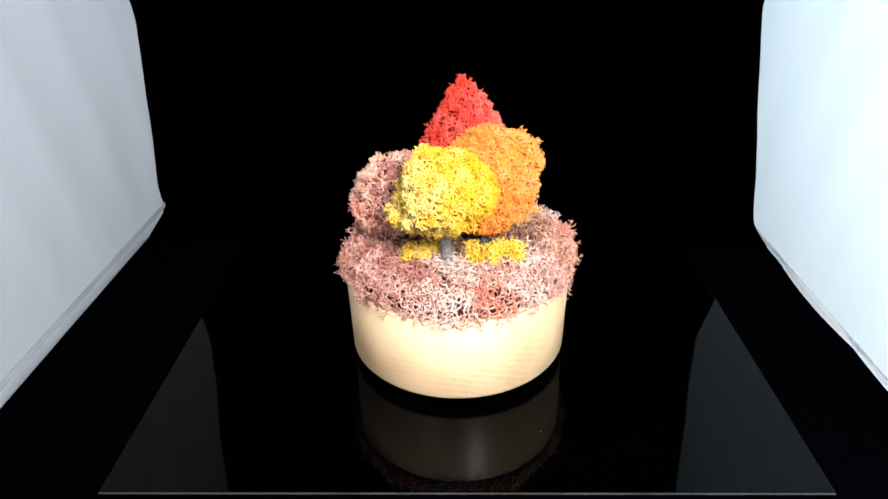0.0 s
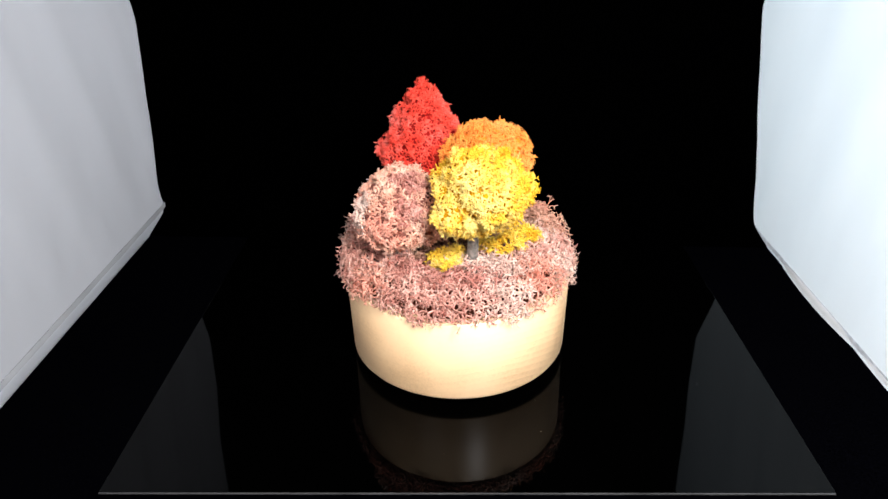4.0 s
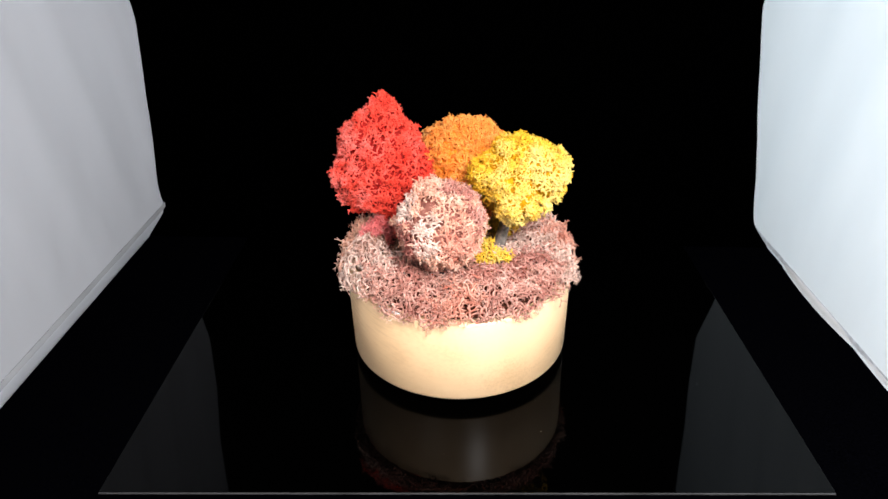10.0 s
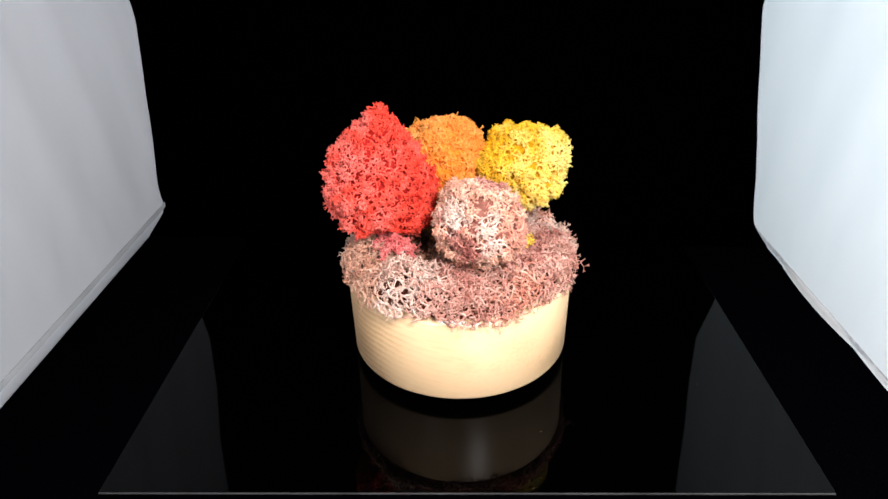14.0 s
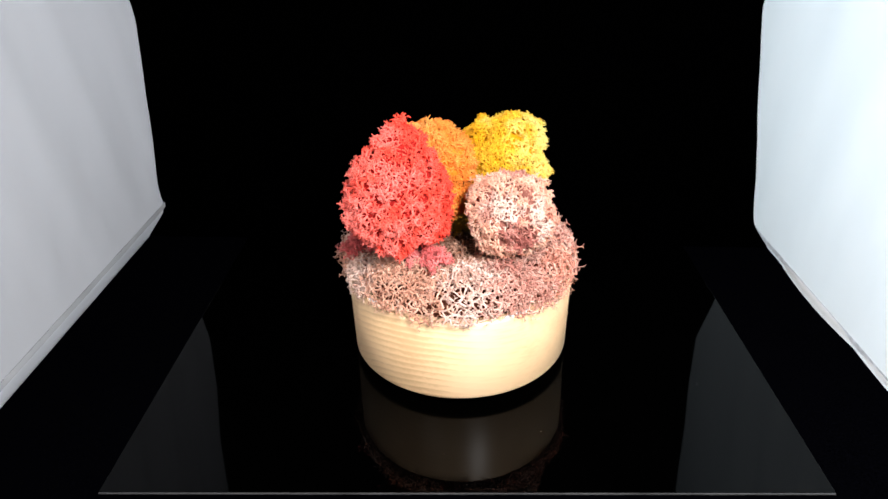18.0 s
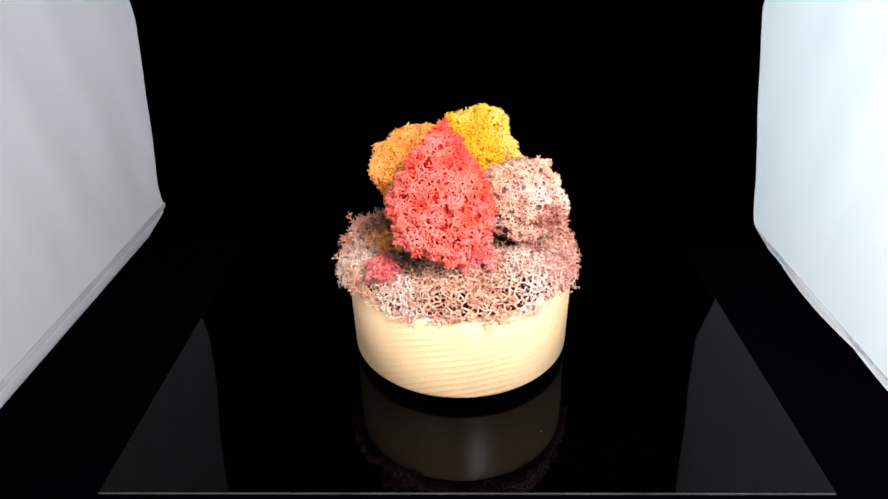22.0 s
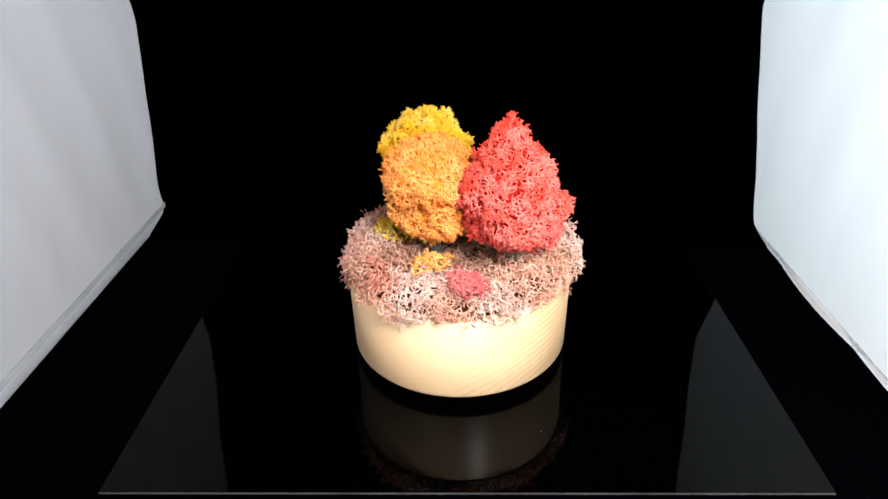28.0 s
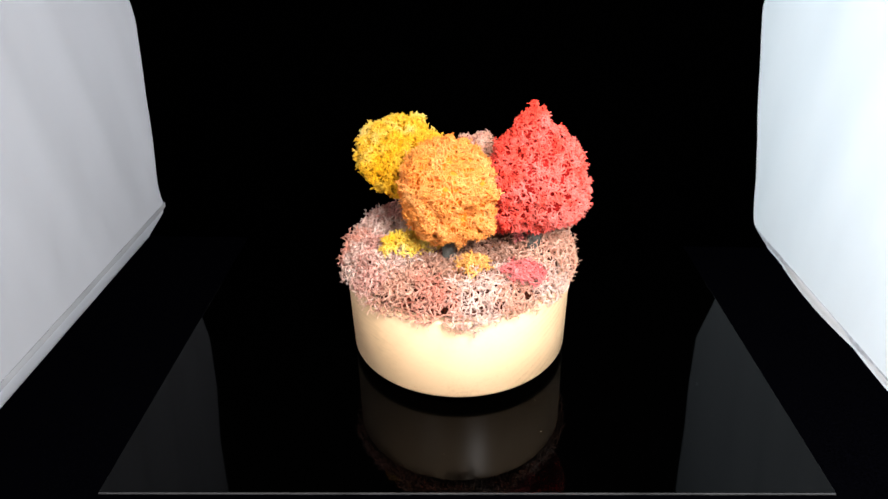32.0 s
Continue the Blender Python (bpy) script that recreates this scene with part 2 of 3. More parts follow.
# ---- the setting: a small photo tent on a black cloth ----
def build_setting():
    half, top, thick = 0.72, 0.92, 0.03

    def creased(u, v):
        # the cloth lies flat under the board and wrinkles a little beside it
        x, y = half * (2 * u - 1), half * (2 * v - 1)
        loose = min(1.0, max(0.0, (abs(x) - 0.156) / 0.012)) * min(1.0, max(0.0, (0.208 - abs(x)) / 0.012))
        return (x, y, -0.0022 - 0.0016 * loose * abs(noise.noise((x * 26 + y * 20, y * 9 - x * 7, 2.2))))
    tagged(part("floor", sheet(180, 180, creased), VELVET), "black cloth spread under the board and the tent", "floor", kind="structure")
    for name, box in (("wall_north", (-half, half, half, half + thick)), ("wall_south", (-half, half, -half - thick, -half)),
                      ("room_wall_east", (half, half + thick, -half, half)), ("room_wall_west", (-half - thick, -half, -half, half))):
        tagged(part(name, slab(*box, -0.0022, top), DARK_WALL), "plain dark wall round the tent", "wall", kind="structure")
    tagged(part("ceiling", slab(-half - thick, half + thick, -half - thick, half + thick, top, top + thick), DARK_WALL), "plain dark ceiling over the tent", "ceiling", kind="structure")

    # backdrop: black cloth that sweeps up from the floor and leans back
    heights = [-0.0012, 0.004, 0.018, 0.08, 0.14, 0.19, 0.24, 0.31, 0.45, 0.70]
    depth_w = [0.150, 0.160, 0.164, 0.178, 0.190, 0.180, 0.160, 0.150, 0.145, 0.140]
    depth_e = [0.122, 0.130, 0.139, 0.164, 0.188, 0.184, 0.173, 0.164, 0.158, 0.150]

    def sweep(u, v):
        z = np.interp(v, [0, 0.08, 0.5, 1], [-0.0012, 0.004, 0.2, 0.70])
        fall = np.interp(z, heights, depth_w) * (1 - u) + np.interp(z, heights, depth_e) * u
        x = -0.2295 + 0.4445 * u
        y = fall + 0.0025 * noise.noise((x * 12, z * 4, 0.3)) * min(1, z * 20)
        if v < 0.08:
            y -= (1 - v / 0.08) * 0.02
        return (x, y, z)
    tagged(part("backdrop", sheet(40, 80, sweep), DRAPE), "matt black cloth hung as a sweep behind the planter", "backdrop", kind="structure")


def build_panel(name, side, x, mat, label, hem):
    """A side of the tent: cloth with soft folds, and a stitched hem along the floor."""
    def cloth(u, v):
        y = -0.32 + 0.66 * u
        z = hem + 0.0022 + 0.49 * v
        fold = 0.0040 * noise.noise((y * 9 + side, z * 3.2, side * 3.1)) + 0.0022 * noise.noise((y * 30 + z * 8, z * 4, 4.4)) + 0.0009 * noise.noise((y * 75 + z * 20, z * 7, 1.4))
        fold *= 0.85 if side < 0 else 0.45
        # puckers that fan up from the seam and die out
        fold += (0.0017 if side < 0 else 0.0006) * noise.noise((y * 62 - z * 26, z * 5, 7.7)) * math.exp(-z / 0.075)
        foot = math.exp(-v * 40)
        return (x + side * (fold * (1 - foot) - 0.0015 * foot), y, z)
    wall = tagged(part(name, sheet(150, 90, cloth), mat), label, "tent wall", kind="structure")

    def roll(u, v):
        y = -0.32 + 0.66 * u
        a = 2 * math.pi * v
        sag = 0.0016 * noise.noise((y * 26, side, 0.0)) + 0.0008 * noise.noise((y * 70, side, 3.0))
        return (x - side * (0.0006 - 0.0006 * math.cos(a)), y, hem / 2 - 0.0012 + sag * 0.5 + (hem / 2 + 0.0010 + sag * 0.5) * math.sin(a))

    def lap(u, v):
        # the hem has slipped inwards and lies on the floor in two loose tongues
        y = -0.32 + 0.66 * u
        wide = 0.0004
        for y0, y1, w in ((-0.009, 0.080, 0.0030), (-0.075, -0.010, 0.0012), (-0.19, -0.08, 0.0020)):
            if y0 < y < y1:
                wide += w * math.sin(math.pi * (y - y0) / (y1 - y0)) ** 0.8
        return (x - side * (0.0013 + wide * v), y, 0.0030 - 0.0046 * v + 0.0008 * math.sin(math.pi * v))
    part("hem", sheet(160, 12, roll if side < 0 else lap), mat, wall, "folded white hem along the cloth's foot")

    # strip along the seam; its grey also carries the shade of the fold
    def stitch(u, v):
        y = -0.32 + 0.66 * u
        out = 0.0027 if side < 0 else 0.0020
        return (x - side * out, y, hem - 0.0006 + (0.0038 if side < 0 else 0.0030) * v + 0.0004 * noise.noise((y * 40, side, 1.0)))
    part("seam", sheet(120, 1, stitch), SEAM_SHADE if side < 0 else PALE_SEAM_SHADE, wall, "grey strip above the hem for the seam and its fold's shade")
    return wall


SEAM_SHADE = simple("grey_seam_shade", (0.33, 0.34, 0.36), 0.9, 40.0, 0.10, 0.1, 0.1)
PALE_SEAM_SHADE = simple("pale_seam_shade", (0.55, 0.58, 0.63), 0.9, 300.0, 0.3, 0.1, 0.1)
build_setting()
build_panel("wall_west", -1, -0.2275, DIM_CLOTH, "white translucent cloth side of the tent, softly creased", 0.0076)
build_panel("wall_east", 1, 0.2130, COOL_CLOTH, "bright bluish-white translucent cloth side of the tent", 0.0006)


# ---- the board ----
def build_board():
    x0, x1, y0, y1 = -0.1515, 0.1535, -0.1073, 0.128
    board = part("display_board", slab(x0, x1, y0 + 0.0006, y1, -0.002, 0.0, 0.0001), ACRYLIC)
    board.rotation_euler[2] = radians(-0.2)
    tagged(board, "glossy black acrylic board mirroring the planter, laid on black cloth", "display board")
    part("front_edge", slab(x0, x1, y0, y0 + 0.0006, -0.0009, -0.0002, 0.00015), ACRYLIC_EDGE, board, "pale polished front edge")
    return board


build_board()

# ---- the planter ----
PLANTER = new("moss_planter")
PLANTER.location = (0, 0, LIFT)
tagged(PLANTER, "round pale maple bowl planted with four dyed moss trees", "moss planter")
OFF = Vector((0.0006, -0.0004, 0))      # the bowl stands a little off the turntable's axis


def build_pot():
    h = 0.0495 - LIFT
    R = 0.0566
    prof = [(0, 0.0), (R - 0.0016, 0.0), (R - 0.0006, 0.0003), (R, 0.0012), (R + 0.0003, h * 0.5), (R + 0.0006, h - 0.0012), (R + 0.0002, h - 0.0003), (R - 0.0008, h),
            (R - 0.0042, h), (R - 0.0050, h - 0.0006), (R - 0.0054, h - 0.006), (0, h - 0.008)]
    pot = part("bowl", lathe(prof, 128), MAPLE, PLANTER, "pale varnished maple bowl with fine growth rings")
    pot.location = OFF
    return pot


BOWL = build_pot()


def glue_bead(angle, length):
    """A flattened bead of clear glue that has run along the rim."""
    bm = bmesh.new()
    bmesh.ops.create_icosphere(bm, subdivisions=3, radius=1)
    for v in bm.verts:
        a = radians(angle) + v.co.x * length / 0.0555
        r = 0.0552 + 0.0012 * v.co.y + 0.0003 * noise.noise(v.co * 3)
        v.co = Vector((r * math.cos(a), r * math.sin(a), 0.0495 - LIFT + 0.0007 * v.co.z))
    part("glue_bead", smooth(bm), GLUE, BOWL, "whitish bead of dried glue")


glue_bead(-78, 0.0070)
glue_bead(-153, 0.0060)


# ---- moss: thousands of small forked sprigs ----
RNG = np.random.default_rng(7)


def unit(v):
    return v / np.maximum(np.linalg.norm(v, axis=-1, keepdims=True), 1e-9)


def tube(points, r0, r1):
    """A three-sided tapered tube along points, ending blunt: corners and four-sided faces, one of which closes the tip."""
    pts = np.array(points)
    k = len(pts)
    way = unit(np.gradient(pts, axis=0))
    side = unit(np.cross(way, np.array([0.31, 0.87, 0.38])))
    other = np.cross(way, side)
    rad = np.linspace(r0, r1, k)[:, None]
    rings = [pts + rad * (math.cos(a) * side + math.sin(a) * other) for a in (0, 2.094, 4.189)]
    verts = np.stack(rings, 1).reshape(-1, 3)
    quads = [(i * 3 + j, i * 3 + (j + 1) % 3, i * 3 + 3 + (j + 1) % 3, i * 3 + 3 + j) for i in range(k - 1) for j in range(3)]
    return verts, np.array(quads), np.array([[(k - 1) * 3, (k - 1) * 3 + 1, (k - 1) * 3 + 2]])


def sprig(rng, thick, depth, narrow, wide, upward):
    """A lichen sprig that forks again and again at wide angles; one step of growth is 1 long, and its tips lie about z = 0."""
    tubes, tips = [], []

    def grow(start, way, level):
        size = rng.uniform(0.75, 1.25) * (0.75 if level == depth else 1.0)
        bend = unit(way + rng.normal(size=3) * 0.22)
        mid, end = start + way * size * 0.5, start + way * size * 0.5 + bend * size * 0.5
        r = thick * (1.0 - 0.10 * level)
        nodes = [start - way * 0.15, mid, end] if level >= depth - 1 else [start - way * 0.15, end]
        tubes.append(tube(nodes, r, r * (0.72 if level == depth else 0.92)))
        if level == depth:
            tips.append(end[2])
            return
        axis = unit(np.cross(bend, rng.normal(size=3)))
        other = np.cross(bend, axis)
        count = 3 if rng.random() < 0.35 else 2
        turn = rng.random() * 6.283
        for c in range(count):
            a = turn + 6.283 * c / count + rng.normal() * 0.25
            ang = radians(rng.uniform(narrow, wide))
            to = math.cos(ang) * bend + math.sin(ang) * (math.cos(a) * axis + math.sin(a) * other)
            to[2] += upward
            grow(end, unit(to), level + 1)

    grow(np.zeros(3), np.array([0, 0, 1.0]), 0)
    top = np.percentile(tips, 92)
    verts, quads, tris, n = [], [], [], 0
    for v, q, t in tubes:
        verts.append(v - np.array([0, 0, top]))
        quads.append(q + n)
        tris.append(t + n)
        n += len(v)
    return np.concatenate(verts), np.concatenate(quads), np.concatenate(tris)


LOOSE = [sprig(RNG, 0.14, 3, 34, 74, 0.0) for _ in range(24)]
FORKED = [sprig(RNG, 0.19, 2, 32, 72, 0.0) for _ in range(24)]
STARRY = [sprig(RNG, 0.20, 2, 36, 80, 0.0) for _ in range(24)]


def scatter_arrays(kinds, roots, ways, sizes):
    """Corners and faces of many sprigs: each from its root, along its way, of its size."""
    n = len(roots)
    ways = unit(ways)
    a = unit(np.cross(ways, unit(RNG.normal(size=(n, 3)))))
    b = np.cross(ways, a)
    pick = RNG.integers(0, len(kinds), n)
    out = []
    for k, (kv, kq, kt) in enumerate(kinds):
        sel = np.nonzero(pick == k)[0]
        if not len(sel):
            continue
        m = np.stack([a[sel], b[sel], ways[sel]], 2) * sizes[sel][:, None, None]
        v = (np.einsum("nij,vj->nvi", m, kv) + roots[sel][:, None]).reshape(-1, 3)
        step = (np.arange(len(sel)) * len(kv))[:, None, None]
        out.append((v, (kq[None] + step).reshape(-1, 4), (kt[None] + step).reshape(-1, 3)))
    return out


def scatter(kinds, roots, ways, sizes, extra=()):
    """One mesh of many sprigs and of the woven strands in extra."""
    V, Q, T, base = [], [], [], 0
    for v, *faces in scatter_arrays(kinds, roots, ways, sizes) + list(extra):
        V.append(v)
        for f in faces:
            (Q if f.shape[1] == 4 else T).append(f + base)
        base += len(v)
    V, Q, T = np.concatenate(V), np.concatenate(Q), np.concatenate(T)
    me = bpy.data.meshes.new("moss")
    me.vertices.add(len(V))
    me.vertices.foreach_set("co", V.astype(np.float32).ravel())
    loops = np.concatenate([Q.ravel(), T.ravel()]).astype(np.int32)
    me.loops.add(len(loops))
    me.loops.foreach_set("vertex_index", loops)
    starts = np.concatenate([np.arange(len(Q)) * 4, len(Q) * 4 + np.arange(len(T)) * 3]).astype(np.int32)
    me.polygons.add(len(starts))
    me.polygons.foreach_set("loop_start", starts)
    me.polygons.foreach_set("use_smooth", np.ones(len(starts), dtype=bool))
    me.update(calc_edges=True)
    return me


def ball(centre, radius):
    bm = bmesh.new()
    bmesh.ops.create_icosphere(bm, subdivisions=3, radius=1)
    v = np.array([tuple(p.co) for p in bm.verts])
    t = np.array([[p.index for p in f.verts] for f in bm.faces])
    bm.free()
    lump = np.array([noise.noise(Vector(p) * 2.5 + Vector(centre) * 90) for p in v])
    return v * (radius * (1 + 0.12 * lump))[:, None] + np.array(centre), t


def sphere_ways(n):
    k = np.arange(n) + 0.5
    z = 1 - 2 * k / n
    a = k * 2.399963
    s = np.sqrt(1 - z * z)
    return unit(np.stack([s * np.cos(a), s * np.sin(a), z], 1) + RNG.normal(size=(n, 3)) * 0.06)


def lumps(p, scale):
    return np.array([noise.noise(Vector(q) * scale) for q in p])


def net(p, normals, radius, arch, reach, keep=1.0):
    """Strands woven over a surface: each joins two neighbours with no third point nearer to both; it bows and curls a little."""
    n = len(p)
    d = np.linalg.norm(p[:, None] - p[None], axis=2)
    np.fill_diagonal(d, 9.0)
    near = np.argpartition(d, 7, axis=1)[:, :7]
    pairs = np.unique(np.sort(np.stack([np.repeat(np.arange(n), 7), near.ravel()], 1), axis=1), axis=0)
    length = d[pairs[:, 0], pairs[:, 1]]
    pairs, length = pairs[length < reach], length[length < reach]
    free = np.array([np.maximum(d[i], d[j]).min() > q * 0.97 for (i, j), q in zip(pairs, length)])
    pairs, length = pairs[free], length[free]
    chosen = RNG.random(len(pairs)) < keep
    pairs, length = pairs[chosen], length[chosen]
    a, b = p[pairs[:, 0]], p[pairs[:, 1]]
    m = len(a)
    up = unit(normals[pairs[:, 0]] + normals[pairs[:, 1]])
    along = unit(b - a)
    side = unit(np.cross(along, up))
    over = np.cross(side, along)
    bow = RNG.uniform(-0.5, 1.0, m) * arch * length
    curl = RNG.normal(size=m) * 0.14 * length
    r = radius * RNG.uniform(0.75, 1.2, m)
    rings = []
    for f, bend, fat in ((-0.08, 0.0, 0.9), (0.3, 0.85, 1.0), (0.7, 0.85, 1.0), (1.08, 0.0, 0.9)):
        c = a + (b - a) * f + over * (bow * bend)[:, None] + side * (curl * bend * (1 if f < 0.5 else 0.6))[:, None]
        for k in range(4):
            q = k * math.pi / 2
            rings.append(c + (math.cos(q) * side + math.sin(q) * over) * (r * fat)[:, None])
    verts = np.stack(rings, 1)
    faces = [(g * 4 + k, g * 4 + (k + 1) % 4, g * 4 + 4 + (k + 1) % 4, g * 4 + 4 + k) for g in range(3) for k in range(4)] + [(3, 2, 1, 0), (12, 13, 14, 15)]
    quads = (np.array(faces)[None] + (np.arange(m) * 16)[:, None, None]).reshape(-1, 4)
    return verts.reshape(-1, 3), quads, pairs[:, 0]


def crown_surface(L, spacing, depth):
    """Points about evenly spaced over the lobes, with the way out of the crown at each."""
    tips, ways = [], []
    for i, (x, y, z, r) in enumerate(L):
        u = sphere_ways(int(4 * math.pi * (r - depth) ** 2 / (spacing * spacing * 0.9)) + 3)
        p = np.array([x, y, z]) + (r - depth) * u + RNG.normal(size=u.shape) * spacing * 0.16
        keep = np.ones(len(p), bool)
        for j, (x2, y2, z2, r2) in enumerate(L):
            if j != i:
                keep &= np.linalg.norm(p - np.array([x2, y2, z2]), axis=1) > r2 - depth - 0.0002
        tips.append(p[keep])
        ways.append(u[keep])
    return np.concatenate(tips), np.concatenate(ways)


def heads(p, gap):
    """Picks points of p at least gap apart; gives, for every point, the nearest pick and its distance."""
    picks = []
    for i in RNG.permutation(len(p)):
        if all(np.linalg.norm(p[i] - c) > gap for c in picks):
            picks.append(p[i])
    picks = np.array(picks)
    d = np.linalg.norm(p[:, None] - picks[None], axis=2)
    return picks[d.argmin(1)], d.min(1)


def crown_sprigs(lobes, size, spacing, gap):
    """Roots, ways and sizes of a crown's sprigs: they stand in small domed heads with clefts between them."""
    L = np.array(lobes)
    L[:, 2] -= LIFT
    p, w = crown_surface(L, spacing, 0.0006)
    middle, d = heads(p, gap)
    f = np.clip(d / (gap * 0.6), 0, 1.3)
    n = len(p)
    lift = 0.0008 - 0.0016 * f * f + 0.0008 * lumps(p, 130.0) + RNG.normal(size=n) * 0.0003
    # here and there a pit
    lift -= 0.0022 * (RNG.random(n) < 0.05)
    # and a longer sprig that stands out
    proud = RNG.random(n) < 0.06
    lift += 0.0007 * proud
    ways = unit(w + 0.42 * (p - middle) / (gap * 0.6) + RNG.normal(size=(n, 3)) * 0.26)
    roots = p + w * lift[:, None]
    skin, quads, first = net(roots - w * 0.0011, w, size * 0.215, 0.30, spacing * 2.2, 0.9)
    return roots, ways, size * RNG.uniform(0.8, 1.22, n) * (1 + 0.25 * proud), skin.reshape(-1, 16, 3), quads[:14], first


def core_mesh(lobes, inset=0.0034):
    """The inside of a crown, a little smaller than its lobes; coloured dark for the pits' shade."""
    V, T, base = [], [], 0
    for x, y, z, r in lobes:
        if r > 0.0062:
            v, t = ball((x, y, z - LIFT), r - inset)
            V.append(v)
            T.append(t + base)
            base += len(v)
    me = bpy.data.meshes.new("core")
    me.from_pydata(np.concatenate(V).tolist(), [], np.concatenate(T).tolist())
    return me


def trunk_mesh(base, top, r0, r1, seed):
    bm = bmesh.new()
    a, b = Vector(base), Vector(top)
    steps, rings = 18, []
    for i in range(13):
        f = i / 12
        c = a.lerp(b, f) + Vector((0.0012 * noise.noise((f * 3, seed, 0)), 0.0012 * noise.noise((f * 3, seed, 5)), 0))
        r = r0 + (r1 - r0) * f + 0.0014 * math.exp(-f * 9)
        rings.append([bm.verts.new(c + Vector((math.cos(q), math.sin(q), 0)) * r * (1 + 0.16 * noise.noise((math.cos(q) * 2, math.sin(q) * 2, f * 1.5 + seed))
                                                                                   + 0.07 * noise.noise((math.cos(q) * 6, math.sin(q) * 6, f * 2 + seed))))
                      for q in (2 * math.pi * k / steps for k in range(steps))])
    for lo, hi in zip(rings, rings[1:]):
        for k in range(steps):
            bm.faces.new((lo[k], lo[(k + 1) % steps], hi[(k + 1) % steps], hi[k]))
    bm.faces.new(rings[-1])
    bm.faces.new(rings[0][::-1])
    return smooth(bm)


def build_tree(name, trunk_label, base, top, r0, bark, lobes, kinds, mat, inside, crown_label, size=0.00168, spacing=0.00200, gap=0.0060, patches=()):
    """A trunk under a crown of forked sprigs; patches (x, y, z, radius, material, label) are tufts of another tint in the crown."""
    lo = (base[0], base[1], base[2] - LIFT)
    hi = (top[0], top[1], top[2] - LIFT)
    tree = part(name, trunk_mesh(lo, hi, r0, r0 * 0.8, base[0] * 100), bark, PLANTER, trunk_label)
    roots, ways, sizes, skin, quads, first = crown_sprigs(lobes, size, spacing, gap)
    rest = np.ones(len(roots), bool)
    grown = RNG.random(len(roots)) < 0.8

    def moss(mine):
        woven = skin[mine[first]]
        faces = (quads[None] + (np.arange(len(woven)) * 16)[:, None, None]).reshape(-1, 4)
        pick = mine & grown
        return scatter(kinds, roots[pick], ways[pick], sizes[pick], [(woven.reshape(-1, 3), faces)])

    edge = 1 + 0.22 * lumps(roots, 260.0) + RNG.normal(size=len(roots)) * 0.18
    for x, y, z, r, tint, label in patches:
        mine = rest & (np.linalg.norm(roots - np.array([x, y, z - LIFT]), axis=1) < r * edge)
        rest &= ~mine
        tagged(part("crown_patch", moss(mine), tint, tree, label), kind="stuff")
    crown = part("crown", moss(rest), mat, tree, crown_label)
    tagged(crown, kind="stuff")
    part("crown_core", core_mesh(lobes), inside, tree, "dense moss core, coloured dark for the shade between sprigs")
    return tree


RED_LOBES = [
    (-0.0320, -0.0188, 0.1012, 0.0208), (-0.0284, -0.0188, 0.0928, 0.0194), (-0.0452, -0.0236, 0.0952, 0.0147), (-0.0368, -0.0224, 0.1108, 0.0159), (-0.0368, -0.0272, 0.0928, 0.0167), (-0.0200, -0.0140, 0.0820, 0.0119),
    (-0.0296, -0.0200, 0.1216, 0.0100), (-0.0260, -0.0164, 0.0976, 0.0187), (-0.0380, -0.0188, 0.1024, 0.0183), (-0.0236, -0.0164, 0.1108, 0.0116), (-0.0272, -0.0296, 0.0904, 0.0124), (-0.0428, -0.0236, 0.1096, 0.0128),
    (-0.0404, -0.0356, 0.0952, 0.0100), (-0.0164, -0.0116, 0.0940, 0.0106), (-0.0368, -0.0320, 0.0832, 0.0091), (-0.0320, -0.0200, 0.1240, 0.0097), (-0.0308, -0.0296, 0.0964, 0.0145), (-0.0344, -0.0068, 0.1012, 0.0111),
    (-0.0272, -0.0116, 0.0868, 0.0126), (-0.0368, -0.0224, 0.0940, 0.0181), (-0.0212, -0.0212, 0.0856, 0.0119), (-0.0248, -0.0260, 0.0988, 0.0135), (-0.0152, -0.0080, 0.0760, 0.0051), (-0.0188, -0.0140, 0.0880, 0.0123)]
YELLOW_LOBES = [
    (0.0276, 0.0150, 0.1014, 0.0186), (0.0396, 0.0174, 0.1062, 0.0127), (0.0156, 0.0162, 0.0954, 0.0131), (0.0360, 0.0054, 0.0954, 0.0124), (0.0204, 0.0018, 0.1038, 0.0106), (0.0312, 0.0186, 0.1014, 0.0164),
    (0.0288, 0.0114, 0.1026, 0.0180), (0.0276, 0.0102, 0.0894, 0.0110), (0.0204, 0.0198, 0.1002, 0.0144), (0.0264, 0.0282, 0.1026, 0.0105), (0.0168, 0.0054, 0.1002, 0.0105), (0.0276, 0.0090, 0.1122, 0.0106),
    (0.0216, 0.0186, 0.1098, 0.0100), (0.0384, -0.0006, 0.0930, 0.0083), (0.0096, 0.0186, 0.0918, 0.0087), (0.0312, 0.0006, 0.1014, 0.0100), (0.0204, 0.0138, 0.0930, 0.0131), (0.0420, 0.0162, 0.1014, 0.0105),
    (0.0324, 0.0114, 0.1086, 0.0134), (0.0108, 0.0174, 0.0846, 0.0055), (0.0432, 0.0030, 0.0942, 0.0072), (0.0240, -0.0030, 0.1038, 0.0080), (0.0348, 0.0210, 0.1014, 0.0135), (0.0240, 0.0114, 0.0822, 0.0058)]
